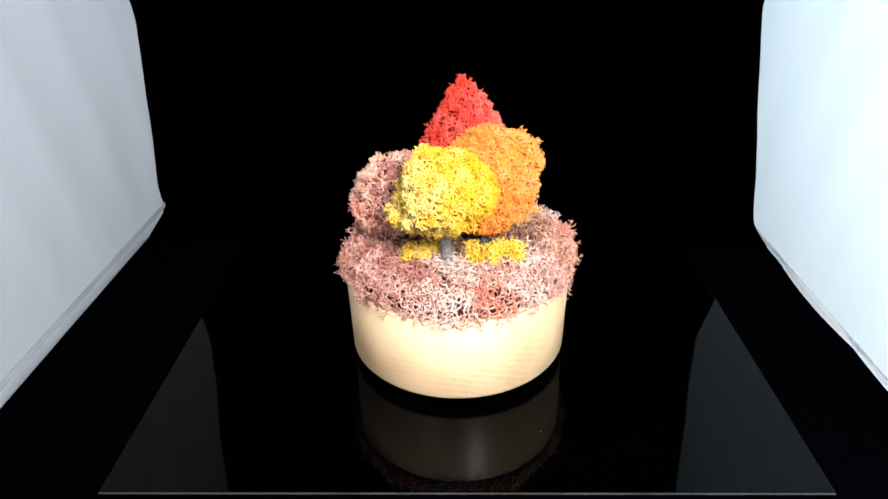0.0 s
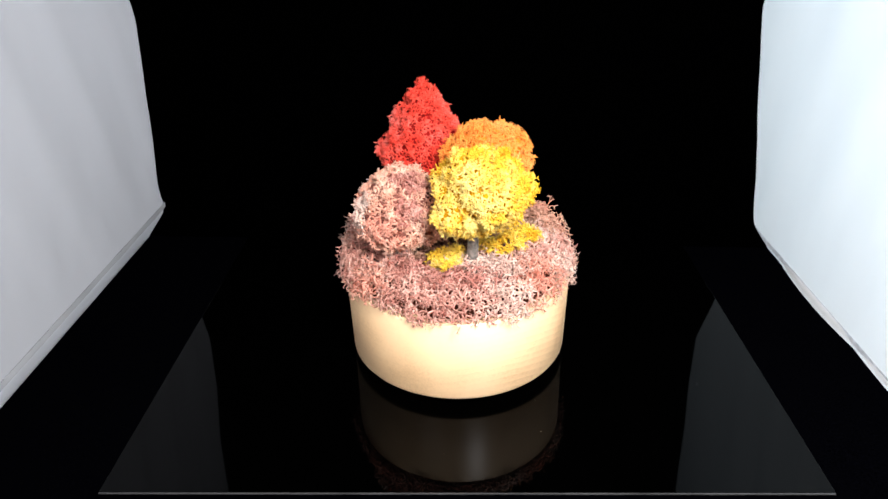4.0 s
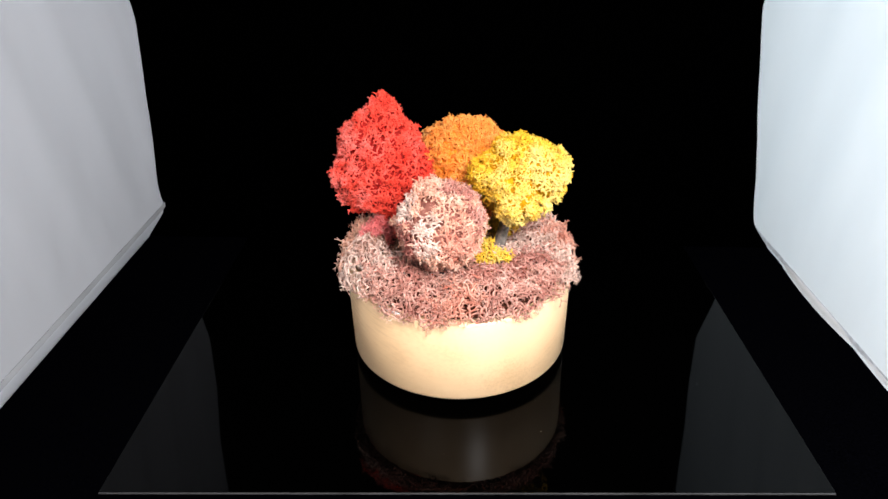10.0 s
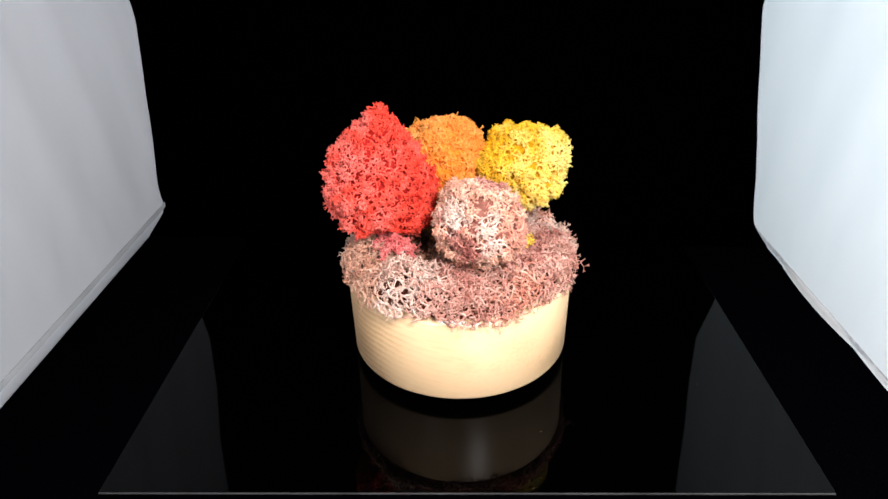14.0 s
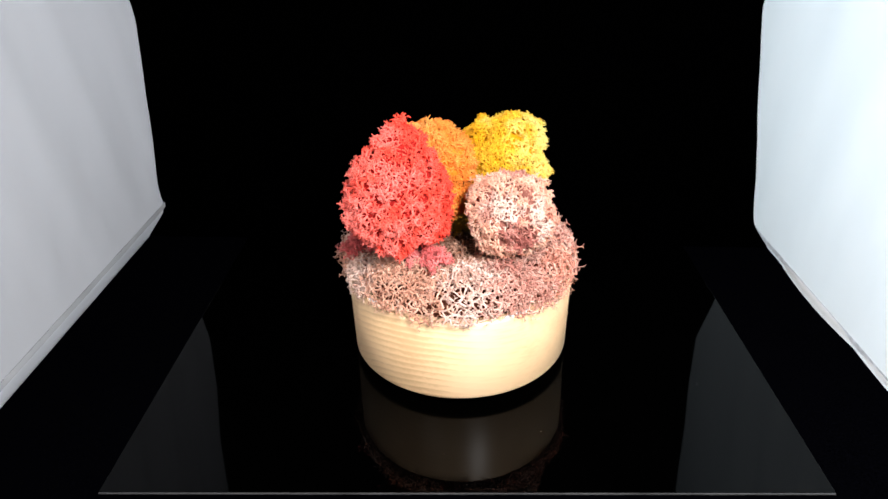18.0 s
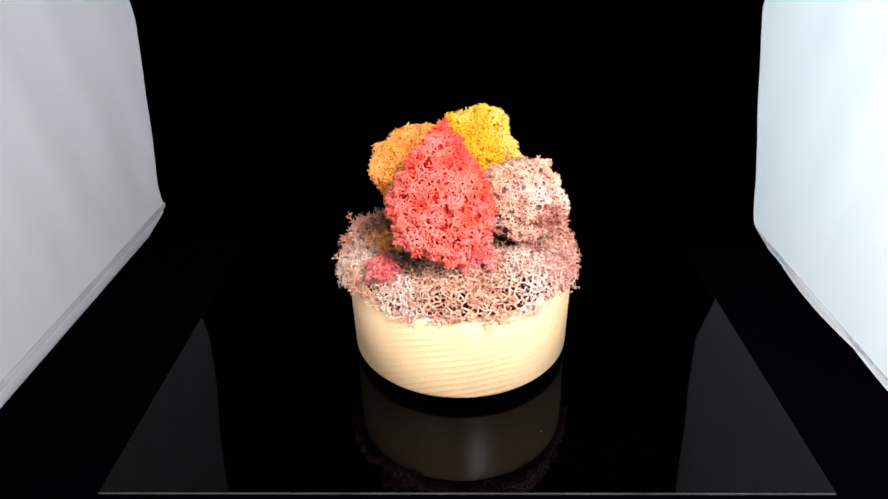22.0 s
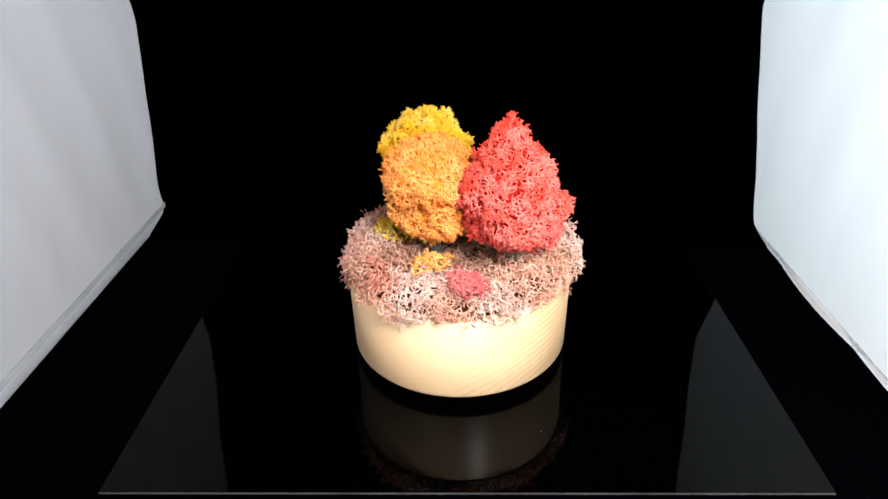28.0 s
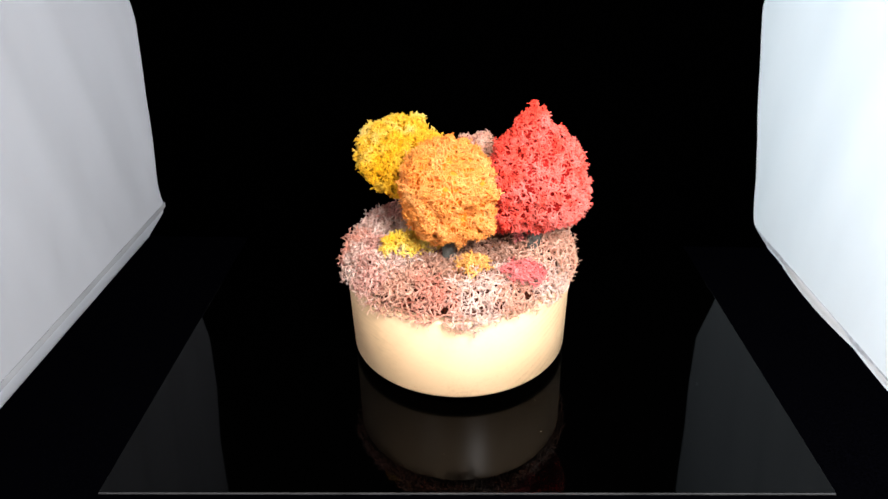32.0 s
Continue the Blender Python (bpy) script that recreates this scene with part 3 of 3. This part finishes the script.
ORANGE_LOBES = [
    (-0.0084, 0.0140, 0.0982, 0.0215), (-0.0072, 0.0140, 0.0874, 0.0186), (-0.0156, 0.0176, 0.1018, 0.0174), (-0.0192, 0.0092, 0.0850, 0.0133), (-0.0072, 0.0080, 0.1006, 0.0180), (-0.0216, 0.0104, 0.1018, 0.0138),
    (0.0024, 0.0164, 0.0958, 0.0143), (-0.0048, 0.0020, 0.0838, 0.0106), (0.0048, 0.0188, 0.0838, 0.0100), (-0.0096, 0.0116, 0.1030, 0.0183), (-0.0204, 0.0200, 0.1030, 0.0139), (-0.0084, 0.0236, 0.1054, 0.0126),
    (-0.0168, 0.0200, 0.0850, 0.0106), (-0.0216, 0.0092, 0.0898, 0.0125), (-0.0048, 0.0152, 0.0814, 0.0139), (-0.0312, 0.0188, 0.1042, 0.0073), (-0.0084, 0.0092, 0.0934, 0.0184), (-0.0036, 0.0044, 0.1018, 0.0143),
    (-0.0288, 0.0128, 0.1030, 0.0095), (0.0096, 0.0188, 0.0946, 0.0089), (-0.0144, 0.0104, 0.0850, 0.0151), (-0.0024, 0.0104, 0.0826, 0.0128), (-0.0288, 0.0080, 0.0850, 0.0071), (-0.0108, 0.0236, 0.0826, 0.0090)]
PINK_LOBES = [
    (0.0168, -0.0258, 0.0870, 0.0190), (0.0168, -0.0210, 0.0846, 0.0175), (0.0180, -0.0270, 0.0834, 0.0183), (0.0240, -0.0318, 0.0834, 0.0139), (0.0228, -0.0246, 0.0894, 0.0149), (0.0156, -0.0138, 0.0798, 0.0119),
    (0.0180, -0.0294, 0.0882, 0.0170), (0.0096, -0.0318, 0.0846, 0.0121), (0.0240, -0.0258, 0.0822, 0.0143), (0.0072, -0.0198, 0.0954, 0.0083), (0.0180, -0.0198, 0.0906, 0.0141), (0.0156, -0.0270, 0.0918, 0.0153),
    (0.0312, -0.0306, 0.0822, 0.0095), (0.0228, -0.0390, 0.0834, 0.0090), (0.0156, -0.0162, 0.0858, 0.0137), (0.0096, -0.0330, 0.0882, 0.0114), (0.0156, -0.0198, 0.0822, 0.0159), (0.0096, -0.0306, 0.0798, 0.0110),
    (0.0228, -0.0294, 0.0918, 0.0131), (0.0072, -0.0270, 0.0990, 0.0071), (0.0084, -0.0258, 0.0870, 0.0122), (0.0168, -0.0426, 0.0786, 0.0052), (0.0168, -0.0258, 0.0750, 0.0113), (0.0276, -0.0138, 0.0882, 0.0062)]

# small knobs that give the crowns their uneven outline
RED_KNOBS = [
    (-0.0296, -0.0056, 0.1000, 0.0102), (-0.0416, -0.0212, 0.0976, 0.0170), (-0.0344, -0.0200, 0.1156, 0.0137), (-0.0416, -0.0344, 0.0844, 0.0071), (-0.0332, -0.0224, 0.0832, 0.0106), (-0.0476, -0.0344, 0.0904, 0.0062),
    (-0.0176, -0.0116, 0.0988, 0.0111), (-0.0284, -0.0200, 0.1096, 0.0145), (-0.0308, -0.0416, 0.0964, 0.0052), (-0.0212, -0.0140, 0.0796, 0.0100), (-0.0248, -0.0188, 0.1216, 0.0073), (-0.0428, -0.0176, 0.1024, 0.0145),
    (-0.0212, -0.0068, 0.0796, 0.0063), (-0.0392, -0.0332, 0.1108, 0.0072), (-0.0320, -0.0188, 0.1288, 0.0064), (-0.0260, -0.0320, 0.0964, 0.0106), (-0.0248, -0.0212, 0.1036, 0.0146), (-0.0464, -0.0260, 0.1024, 0.0106),
    (-0.0272, -0.0152, 0.1132, 0.0113), (-0.0380, -0.0404, 0.0964, 0.0068), (-0.0224, -0.0116, 0.1012, 0.0126), (-0.0368, -0.0212, 0.1192, 0.0103), (-0.0310, -0.0202, 0.1330, 0.0036), (-0.0312, -0.0200, 0.1285, 0.0052)]
YELLOW_KNOBS = [
    (0.0384, 0.0150, 0.1062, 0.0131), (0.0120, 0.0114, 0.0966, 0.0094), (0.0192, 0.0222, 0.1038, 0.0114), (0.0264, 0.0198, 0.0978, 0.0143), (0.0108, 0.0222, 0.0978, 0.0074), (0.0204, 0.0138, 0.1110, 0.0087),
    (0.0348, -0.0006, 0.0894, 0.0063), (0.0456, 0.0090, 0.0954, 0.0054), (0.0168, 0.0150, 0.0810, 0.0039), (0.0288, 0.0114, 0.0966, 0.0161), (0.0300, 0.0042, 0.1158, 0.0064), (0.0348, 0.0258, 0.1026, 0.0103),
    (0.0168, 0.0006, 0.1026, 0.0082), (0.0144, 0.0078, 0.1002, 0.0095), (0.0132, 0.0186, 0.0954, 0.0112), (0.0360, 0.0078, 0.1086, 0.0103), (0.0420, 0.0198, 0.1014, 0.0091), (0.0144, 0.0186, 0.0834, 0.0041),
    (0.0324, 0.0054, 0.0882, 0.0077), (0.0228, 0.0006, 0.0954, 0.0062), (0.0384, 0.0006, 0.0966, 0.0083), (0.0348, 0.0222, 0.1050, 0.0117), (0.0144, 0.0198, 0.1110, 0.0055), (0.0384, 0.0150, 0.1098, 0.0107)]
ORANGE_KNOBS = [
    (-0.0156, 0.0248, 0.0922, 0.0106), (-0.0000, 0.0116, 0.1018, 0.0138), (-0.0060, 0.0176, 0.1030, 0.0164), (-0.0060, 0.0152, 0.0922, 0.0192), (-0.0024, -0.0028, 0.0898, 0.0075), (-0.0096, 0.0080, 0.1114, 0.0100),
    (-0.0120, 0.0104, 0.1018, 0.0180), (-0.0192, 0.0212, 0.1006, 0.0135), (-0.0276, 0.0080, 0.0982, 0.0087), (-0.0144, 0.0140, 0.0874, 0.0159), (0.0120, 0.0200, 0.0898, 0.0064), (0.0024, 0.0152, 0.0826, 0.0107),
    (-0.0108, 0.0236, 0.0994, 0.0131), (-0.0072, 0.0236, 0.1090, 0.0101), (-0.0348, 0.0164, 0.1042, 0.0054), (-0.0216, 0.0200, 0.1054, 0.0121), (0.0024, 0.0164, 0.0982, 0.0135), (-0.0288, 0.0128, 0.0814, 0.0046),
    (-0.0108, 0.0092, 0.0862, 0.0159), (-0.0072, 0.0104, 0.0994, 0.0197), (-0.0072, 0.0164, 0.1054, 0.0153), (-0.0168, 0.0272, 0.0850, 0.0065), (-0.0348, 0.0068, 0.0994, 0.0037), (-0.0120, 0.0104, 0.0922, 0.0181)]
PINK_KNOBS = [
    (0.0156, -0.0366, 0.0894, 0.0106), (0.0060, -0.0222, 0.0966, 0.0079), (0.0108, -0.0210, 0.0906, 0.0124), (0.0132, -0.0090, 0.0930, 0.0052), (0.0084, -0.0366, 0.0774, 0.0065), (0.0180, -0.0126, 0.0810, 0.0106),
    (0.0132, -0.0162, 0.0750, 0.0091), (0.0144, -0.0090, 0.0762, 0.0072), (0.0204, -0.0306, 0.0990, 0.0080), (0.0252, -0.0282, 0.0810, 0.0131), (0.0240, -0.0258, 0.0894, 0.0144), (0.0120, -0.0282, 0.0798, 0.0128),
    (0.0132, -0.0366, 0.0774, 0.0077), (0.0348, -0.0246, 0.0798, 0.0052), (0.0276, -0.0174, 0.0798, 0.0071), (0.0144, -0.0426, 0.0906, 0.0054), (0.0204, -0.0414, 0.0894, 0.0064), (0.0240, -0.0210, 0.0954, 0.0091),
    (0.0120, -0.0114, 0.0714, 0.0048), (0.0288, -0.0282, 0.0978, 0.0063), (0.0084, -0.0366, 0.0870, 0.0089), (0.0204, -0.0462, 0.0810, 0.0030), (0.0060, -0.0294, 0.0858, 0.0097), (0.0036, -0.0330, 0.0894, 0.0063)]

build_tree("red_tree", "short dark grey trunk", (-0.0325, -0.0215, 0.055), (-0.033, -0.021, 0.100), 0.0034, DARK_BARK, RED_LOBES + RED_KNOBS, FORKED, RED, RED_PIT_SHADE,
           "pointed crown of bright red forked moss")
build_tree("yellow_tree", "stout grey trunk", (0.0195, 0.0075, 0.055), (0.0265, 0.0125, 0.100), 0.0028, BARK, YELLOW_LOBES + YELLOW_KNOBS, STARRY, YELLOW, YELLOW_PIT_SHADE,
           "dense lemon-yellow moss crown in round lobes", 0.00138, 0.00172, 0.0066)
build_tree("orange_tree", "dark trunk mostly hidden by moss", (-0.0075, 0.011, 0.055), (-0.009, 0.013, 0.095), 0.0032, DARK_BARK, ORANGE_LOBES + ORANGE_KNOBS, STARRY, ORANGE, ORANGE_PIT_SHADE,
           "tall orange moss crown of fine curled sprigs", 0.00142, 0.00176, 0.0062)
build_tree("pink_tree", "short dark trunk hidden under its crown", (0.017, -0.0265, 0.055), (0.0175, -0.0265, 0.085), 0.0032, DARK_BARK, PINK_LOBES + PINK_KNOBS, FORKED, SALMON, PINK_PIT_SHADE,
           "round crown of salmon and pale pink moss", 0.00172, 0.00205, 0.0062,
           [(0.0155, -0.0445, 0.0832, 0.0085, PLUM, "plum-red patch"), (0.0100, -0.0415, 0.0948, 0.0078, PALE, "cream-white patch"), (0.0258, -0.0430, 0.0930, 0.0070, PALE, "cream-white patch"),
            (0.0262, -0.0430, 0.0845, 0.0062, PALE, "cream-white patch"), (0.0365, -0.0320, 0.0840, 0.0105, CORAL, "coral-tinted patch"), (0.0220, -0.0200, 0.1030, 0.0080, MAUVE, "dull mauve patch"),
            (0.0350, -0.0185, 0.0935, 0.0075, MAUVE, "dull mauve patch"), (0.0045, -0.0365, 0.0955, 0.0062, DUSTY, "dusty brown patch")])


# ---- ground moss: clumps packed on the bowl ----
# hummocks and hollows round the rim: angle, distance, height, reach
HUMMOCKS = [(252, 0.050, 0.0105, 0.011), (332, 0.044, 0.0032, 0.010), (120, 0.046, 0.0030, 0.011), (225, 0.044, 0.0020, 0.010),
            (308, 0.050, -0.0055, 0.011), (195, 0.046, -0.0025, 0.009), (90, 0.048, -0.0020, 0.009), (0, 0.046, 0.0018, 0.009)]


def ground_height(x, y):
    r = math.hypot(x, y)
    rise = min(1.0, max(0.0, (r - 0.018) / 0.022))
    z = 0.0612 + 0.0045 * rise * rise * (3 - 2 * rise)
    for angle, far, high, reach in HUMMOCKS:
        away = (x - far * math.cos(radians(angle))) ** 2 + (y - far * math.sin(radians(angle))) ** 2
        z += high * math.exp(-away / (reach * reach))
    return z + 0.0036 * noise.noise((x * 55, y * 55, 1.7)) + 0.0024 * noise.noise((x * 120, y * 120, 6.1)) - LIFT


# Most clumps near the middle are browned in place of the crowns' shade.
CLUMPS = [(0.056, 8, "dusty"), (0.056, 30, "cream"), (0.056, 52, "coral"), (0.056, 72, "cream"), (0.056, 92, "dusty"), (0.056, 112, "peach"), (0.056, 132, "coral"), (0.056, 152, "cream"),
          (0.056, 172, "peach"), (0.056, 194, "cream"), (0.056, 214, "peach"), (0.056, 236, "peach"), (0.056, 256, "cream"), (0.056, 276, "dusty"), (0.056, 296, "dusty"), (0.056, 316, "coral"), (0.056, 338, "dusty"),
          (0.040, 15, "mauve"), (0.038, 40, "cream"), (0.040, 66, "dusty"), (0.040, 96, "cream"), (0.042, 138, "tan"), (0.042, 166, "cream"), (0.040, 200, "peach"), (0.040, 232, "tan"),
          (0.042, 262, "cream"), (0.040, 286, "mauve"), (0.040, 310, "dusty"), (0.040, 342, "mauve"),
          (0.030, 118, "tree_shade"), (0.030, 172, "tree_shade"), (0.030, 240, "tree_shade"), (0.020, 20, "cream"), (0.020, 85, "tree_shade"), (0.022, 145, "tree_shade"), (0.022, 205, "tree_shade"), (0.020, 265, "tan"), (0.020, 325, "tree_shade"), (0.0, 0, "tree_shade")]
TINTS = {"tree_shade": (TREE_SHADE, "moss coloured brown for the shade under the trees"), "dusty": (DUSTY, "dusty pink-brown moss"), "mauve": (MAUVE, "dull mauve moss"), "cream": (CREAM, "pale cream-pink moss"), "coral": (CORAL, "coral pink moss"), "tan": (TAN, "tan and pink moss"), "peach": (PEACH, "peach-coloured moss")}


def ground_surface(spacing, depth):
    """Points about evenly spaced over the mound and down its rounded edge, with the way out at each."""
    n = int(math.pi * 0.068 ** 2 / (spacing * spacing * 0.9))
    k = np.arange(n) + 0.5
    a = k * 2.399963 + RNG.random()
    s = 0.068 * np.sqrt(k / n)
    f = np.clip((s - 0.0465) / 0.0215, 0, 1)
    bulge = 1 + 0.20 * np.exp(-((np.mod(a - radians(152) + math.pi, 2 * math.pi) - math.pi) / 0.35) ** 2)
    bulge += 0.24 * np.exp(-((np.mod(a - radians(252) + math.pi, 2 * math.pi) - math.pi) / 0.22) ** 2)
    ragged = 1 + 0.020 * np.sin(5 * a + 1) + 0.012 * np.sin(11 * a + 2)
    r = (np.minimum(s, 0.0465) + 0.0136 * np.sin(f * math.pi / 2) * ragged * bulge) - depth * np.sin(f * math.pi / 2)
    x = r * np.cos(a) + RNG.normal(size=n) * spacing * 0.18
    y = r * np.sin(a) + RNG.normal(size=n) * spacing * 0.18
    top = np.array([ground_height(p * min(1.0, 0.047 / max(q, 1e-6)), v * min(1.0, 0.047 / max(q, 1e-6))) for p, v, q in zip(x, y, r)])
    low = 0.0505 - LIFT + 0.0011 * np.sin(a * 7) + 0.0009 * np.sin(a * 16 + 1)
    z = low + (top - low) * np.cos(f * math.pi / 2) - depth * (1 - f)
    ways = np.stack([np.cos(a) * f, np.sin(a) * f, 1.15 - f], 1)
    return np.stack([x, y, z], 1), unit(ways)


def build_ground():
    cx = np.array([c[0] * math.cos(radians(c[1])) for c in CLUMPS])
    cy = np.array([c[0] * math.sin(radians(c[1])) for c in CLUMPS])

    def owner(p):
        d = np.hypot(p[:, :1] - cx + RNG.normal(size=(len(p), 1)) * 0.003, p[:, 1:2] - cy + RNG.normal(size=(len(p), 1)) * 0.003)
        return d.argmin(1)

    layers = []
    for depth, gap, thick in ((0.0006, 0.0028, 0.00036), (0.0030, 0.0030, 0.00038)):
        p, w = ground_surface(gap, depth)
        p[:, 2] += RNG.normal(size=len(p)) * 0.0012
        v, q, first = net(p, w, thick, 0.25, gap * 2.3, 0.62 if depth < 0.001 else 1.0)
        layers.append((v.reshape(-1, 16, 3), q.reshape(-1, 14, 4), owner(p)[first]))
        if depth < 0.001:
            tips, ways = p, w
    some = RNG.random(len(tips)) < 0.72 - 0.15 * (ways[:, 2] < 0.7)
    roots = tips[some] + ways[some] * 0.0005
    sizes = RNG.uniform(0.0018, 0.0028, len(roots)) * (1 - 0.3 * (ways[some][:, 2] < 0.8))
    ways = unit(ways[some] + RNG.normal(size=(len(roots), 3)) * 0.5)
    mine = owner(roots)
    for i, (_, _, tint) in enumerate(CLUMPS):
        sel = mine == i
        extra = []
        for v, q, who in layers:
            pick = np.nonzero(who == i)[0]
            extra.append((v[pick].reshape(-1, 3), (q[0][None] + (np.arange(len(pick)) * 16)[:, None, None]).reshape(-1, 4)))
        mat, label = TINTS[tint]
        ob = part("moss_clump", scatter(LOOSE, roots[sel], ways[sel], sizes[sel], extra), mat, PLANTER, label)
        ob.location = OFF
        tagged(ob, kind="stuff")
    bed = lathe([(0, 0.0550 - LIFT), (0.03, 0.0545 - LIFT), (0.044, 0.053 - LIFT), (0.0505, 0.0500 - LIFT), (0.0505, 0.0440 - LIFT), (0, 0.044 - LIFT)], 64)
    part("moss_bed", bed, GAP_SHADE, PLANTER, "packed moss under the clumps, coloured near black for shade in the gaps").location = OFF


def tuft(spot, rx, ry, turn, count, mat, label, height=0.0068):
    """A small low cushion of dyed moss on the ground moss, at its own turn."""
    x0, y0 = spot
    u = RNG.random(count) ** 0.5
    a = RNG.random(count) * 2 * math.pi
    ragged = 1 + 0.35 * np.sin(2 * a + x0 * 900) + 0.2 * np.sin(5 * a + y0 * 700)
    lx, ly = 1.08 * rx * u * ragged * np.cos(a), 1.15 * ry * u * ragged * np.sin(a)
    c, s = math.cos(radians(turn)), math.sin(radians(turn))
    x, y = x0 + c * lx - s * ly, y0 + s * lx + c * ly
    z = np.array([ground_height(p, q) for p, q in zip(x, y)]) + height * (1 - u * u * 0.8) * 0.75 + 0.0008 + RNG.normal(size=count) * 0.0009
    ways = unit(np.stack([0.9 * (x - x0) / rx, 0.9 * (y - y0) / rx, np.full(count, 0.8)], 1))
    roots = np.stack([x, y, z], 1)
    woven = [net(roots - ways * deep, ways, 0.00034, 0.35, 0.0042)[:2] for deep in (0.0008, 0.0022)]
    some = RNG.random(count) < 0.95
    sizes = RNG.uniform(0.0014, 0.0019, count)
    lean = unit(ways + RNG.normal(size=(count, 3)) * 0.35)
    tagged(part("moss_tuft", scatter(FORKED, roots[some] + ways[some] * 0.0006, lean[some], sizes[some], woven), mat, PLANTER, label), kind="stuff")


build_ground()
tuft((0.0250, -0.0035), 0.0110, 0.0065, 20, 130, LEMON, "small yellow moss tuft")
tuft((0.0065, 0.0285), 0.0115, 0.0085, 85, 180, LEMON, "yellow moss tuft", 0.0085)
tuft((0.0045, 0.0130), 0.0050, 0.0045, 0, 45, LEMON, "small yellow moss tuft")
tuft((-0.0285, 0.0140), 0.0150, 0.0060, -50, 130, AMBER, "pale orange moss tuft", 0.0055)
tuft((-0.0510, 0.0010), 0.0090, 0.0065, 100, 110, ROSE, "rose-red moss tuft")
tuft((-0.0205, -0.0305), 0.0095, 0.0080, 70, 150, ROSE, "rose-red moss tuft", 0.0115)
tuft((-0.0285, -0.0270), 0.0045, 0.0045, 0, 40, ROSE, "rose-red moss tuft")

# ---- the turntable under the bowl ----
TABLE = part("turntable", lathe([(0, -LIFT + 0.0002), (0.0462, -LIFT + 0.0002), (0.0470, -LIFT + 0.0008), (0.0470, -0.0008), (0.0464, -0.0002), (0, -0.0002)], 72), RUBBER)
TABLE.location = (0, 0, LIFT)
tagged(TABLE, "low black turntable disc under the maple bowl", "turntable")


# ---- dust on the board ----
def build_dust():
    bm = bmesh.new()
    spots = [(-0.0482, -0.0393, 0.24), (0.0370, -0.0722, 0.26), (0.0366, -0.0516, 0.2), (0.0781, 0.0306, 0.16), (0.045, -0.035, 0.16), (0.118, -0.040, 0.2)]
    rnd = random.Random(4)
    for _ in range(26):
        spots.append((rnd.uniform(-0.14, 0.14), rnd.uniform(-0.1, 0.06), rnd.uniform(0.06, 0.13)))
    for x, y, s in spots:
        if math.hypot(x, y) > 0.05:
            m = Matrix.Translation((x, y, 0.0001 * s + 0.00003)) @ Matrix.Rotation(rnd.uniform(0, 6), 4, "Z") @ Matrix.Diagonal((0.001 * s, 0.0006 * s, 0.0003 * s, 1))
            bmesh.ops.create_icosphere(bm, subdivisions=1, radius=1, matrix=m)
    tagged(part("dust", bm, DUST), "pale dust specks on the glossy board", "dust", kind="stuff")


build_dust()


def motions():
    """The turntable and the planter turn together at one even pace."""
    rows = [(float(t), pose(0, 0, LIFT, 0, 0, TURN * (t - 16))) for t in range(33)]
    walk(PLANTER, rows)
    walk(TABLE, rows)


motions()
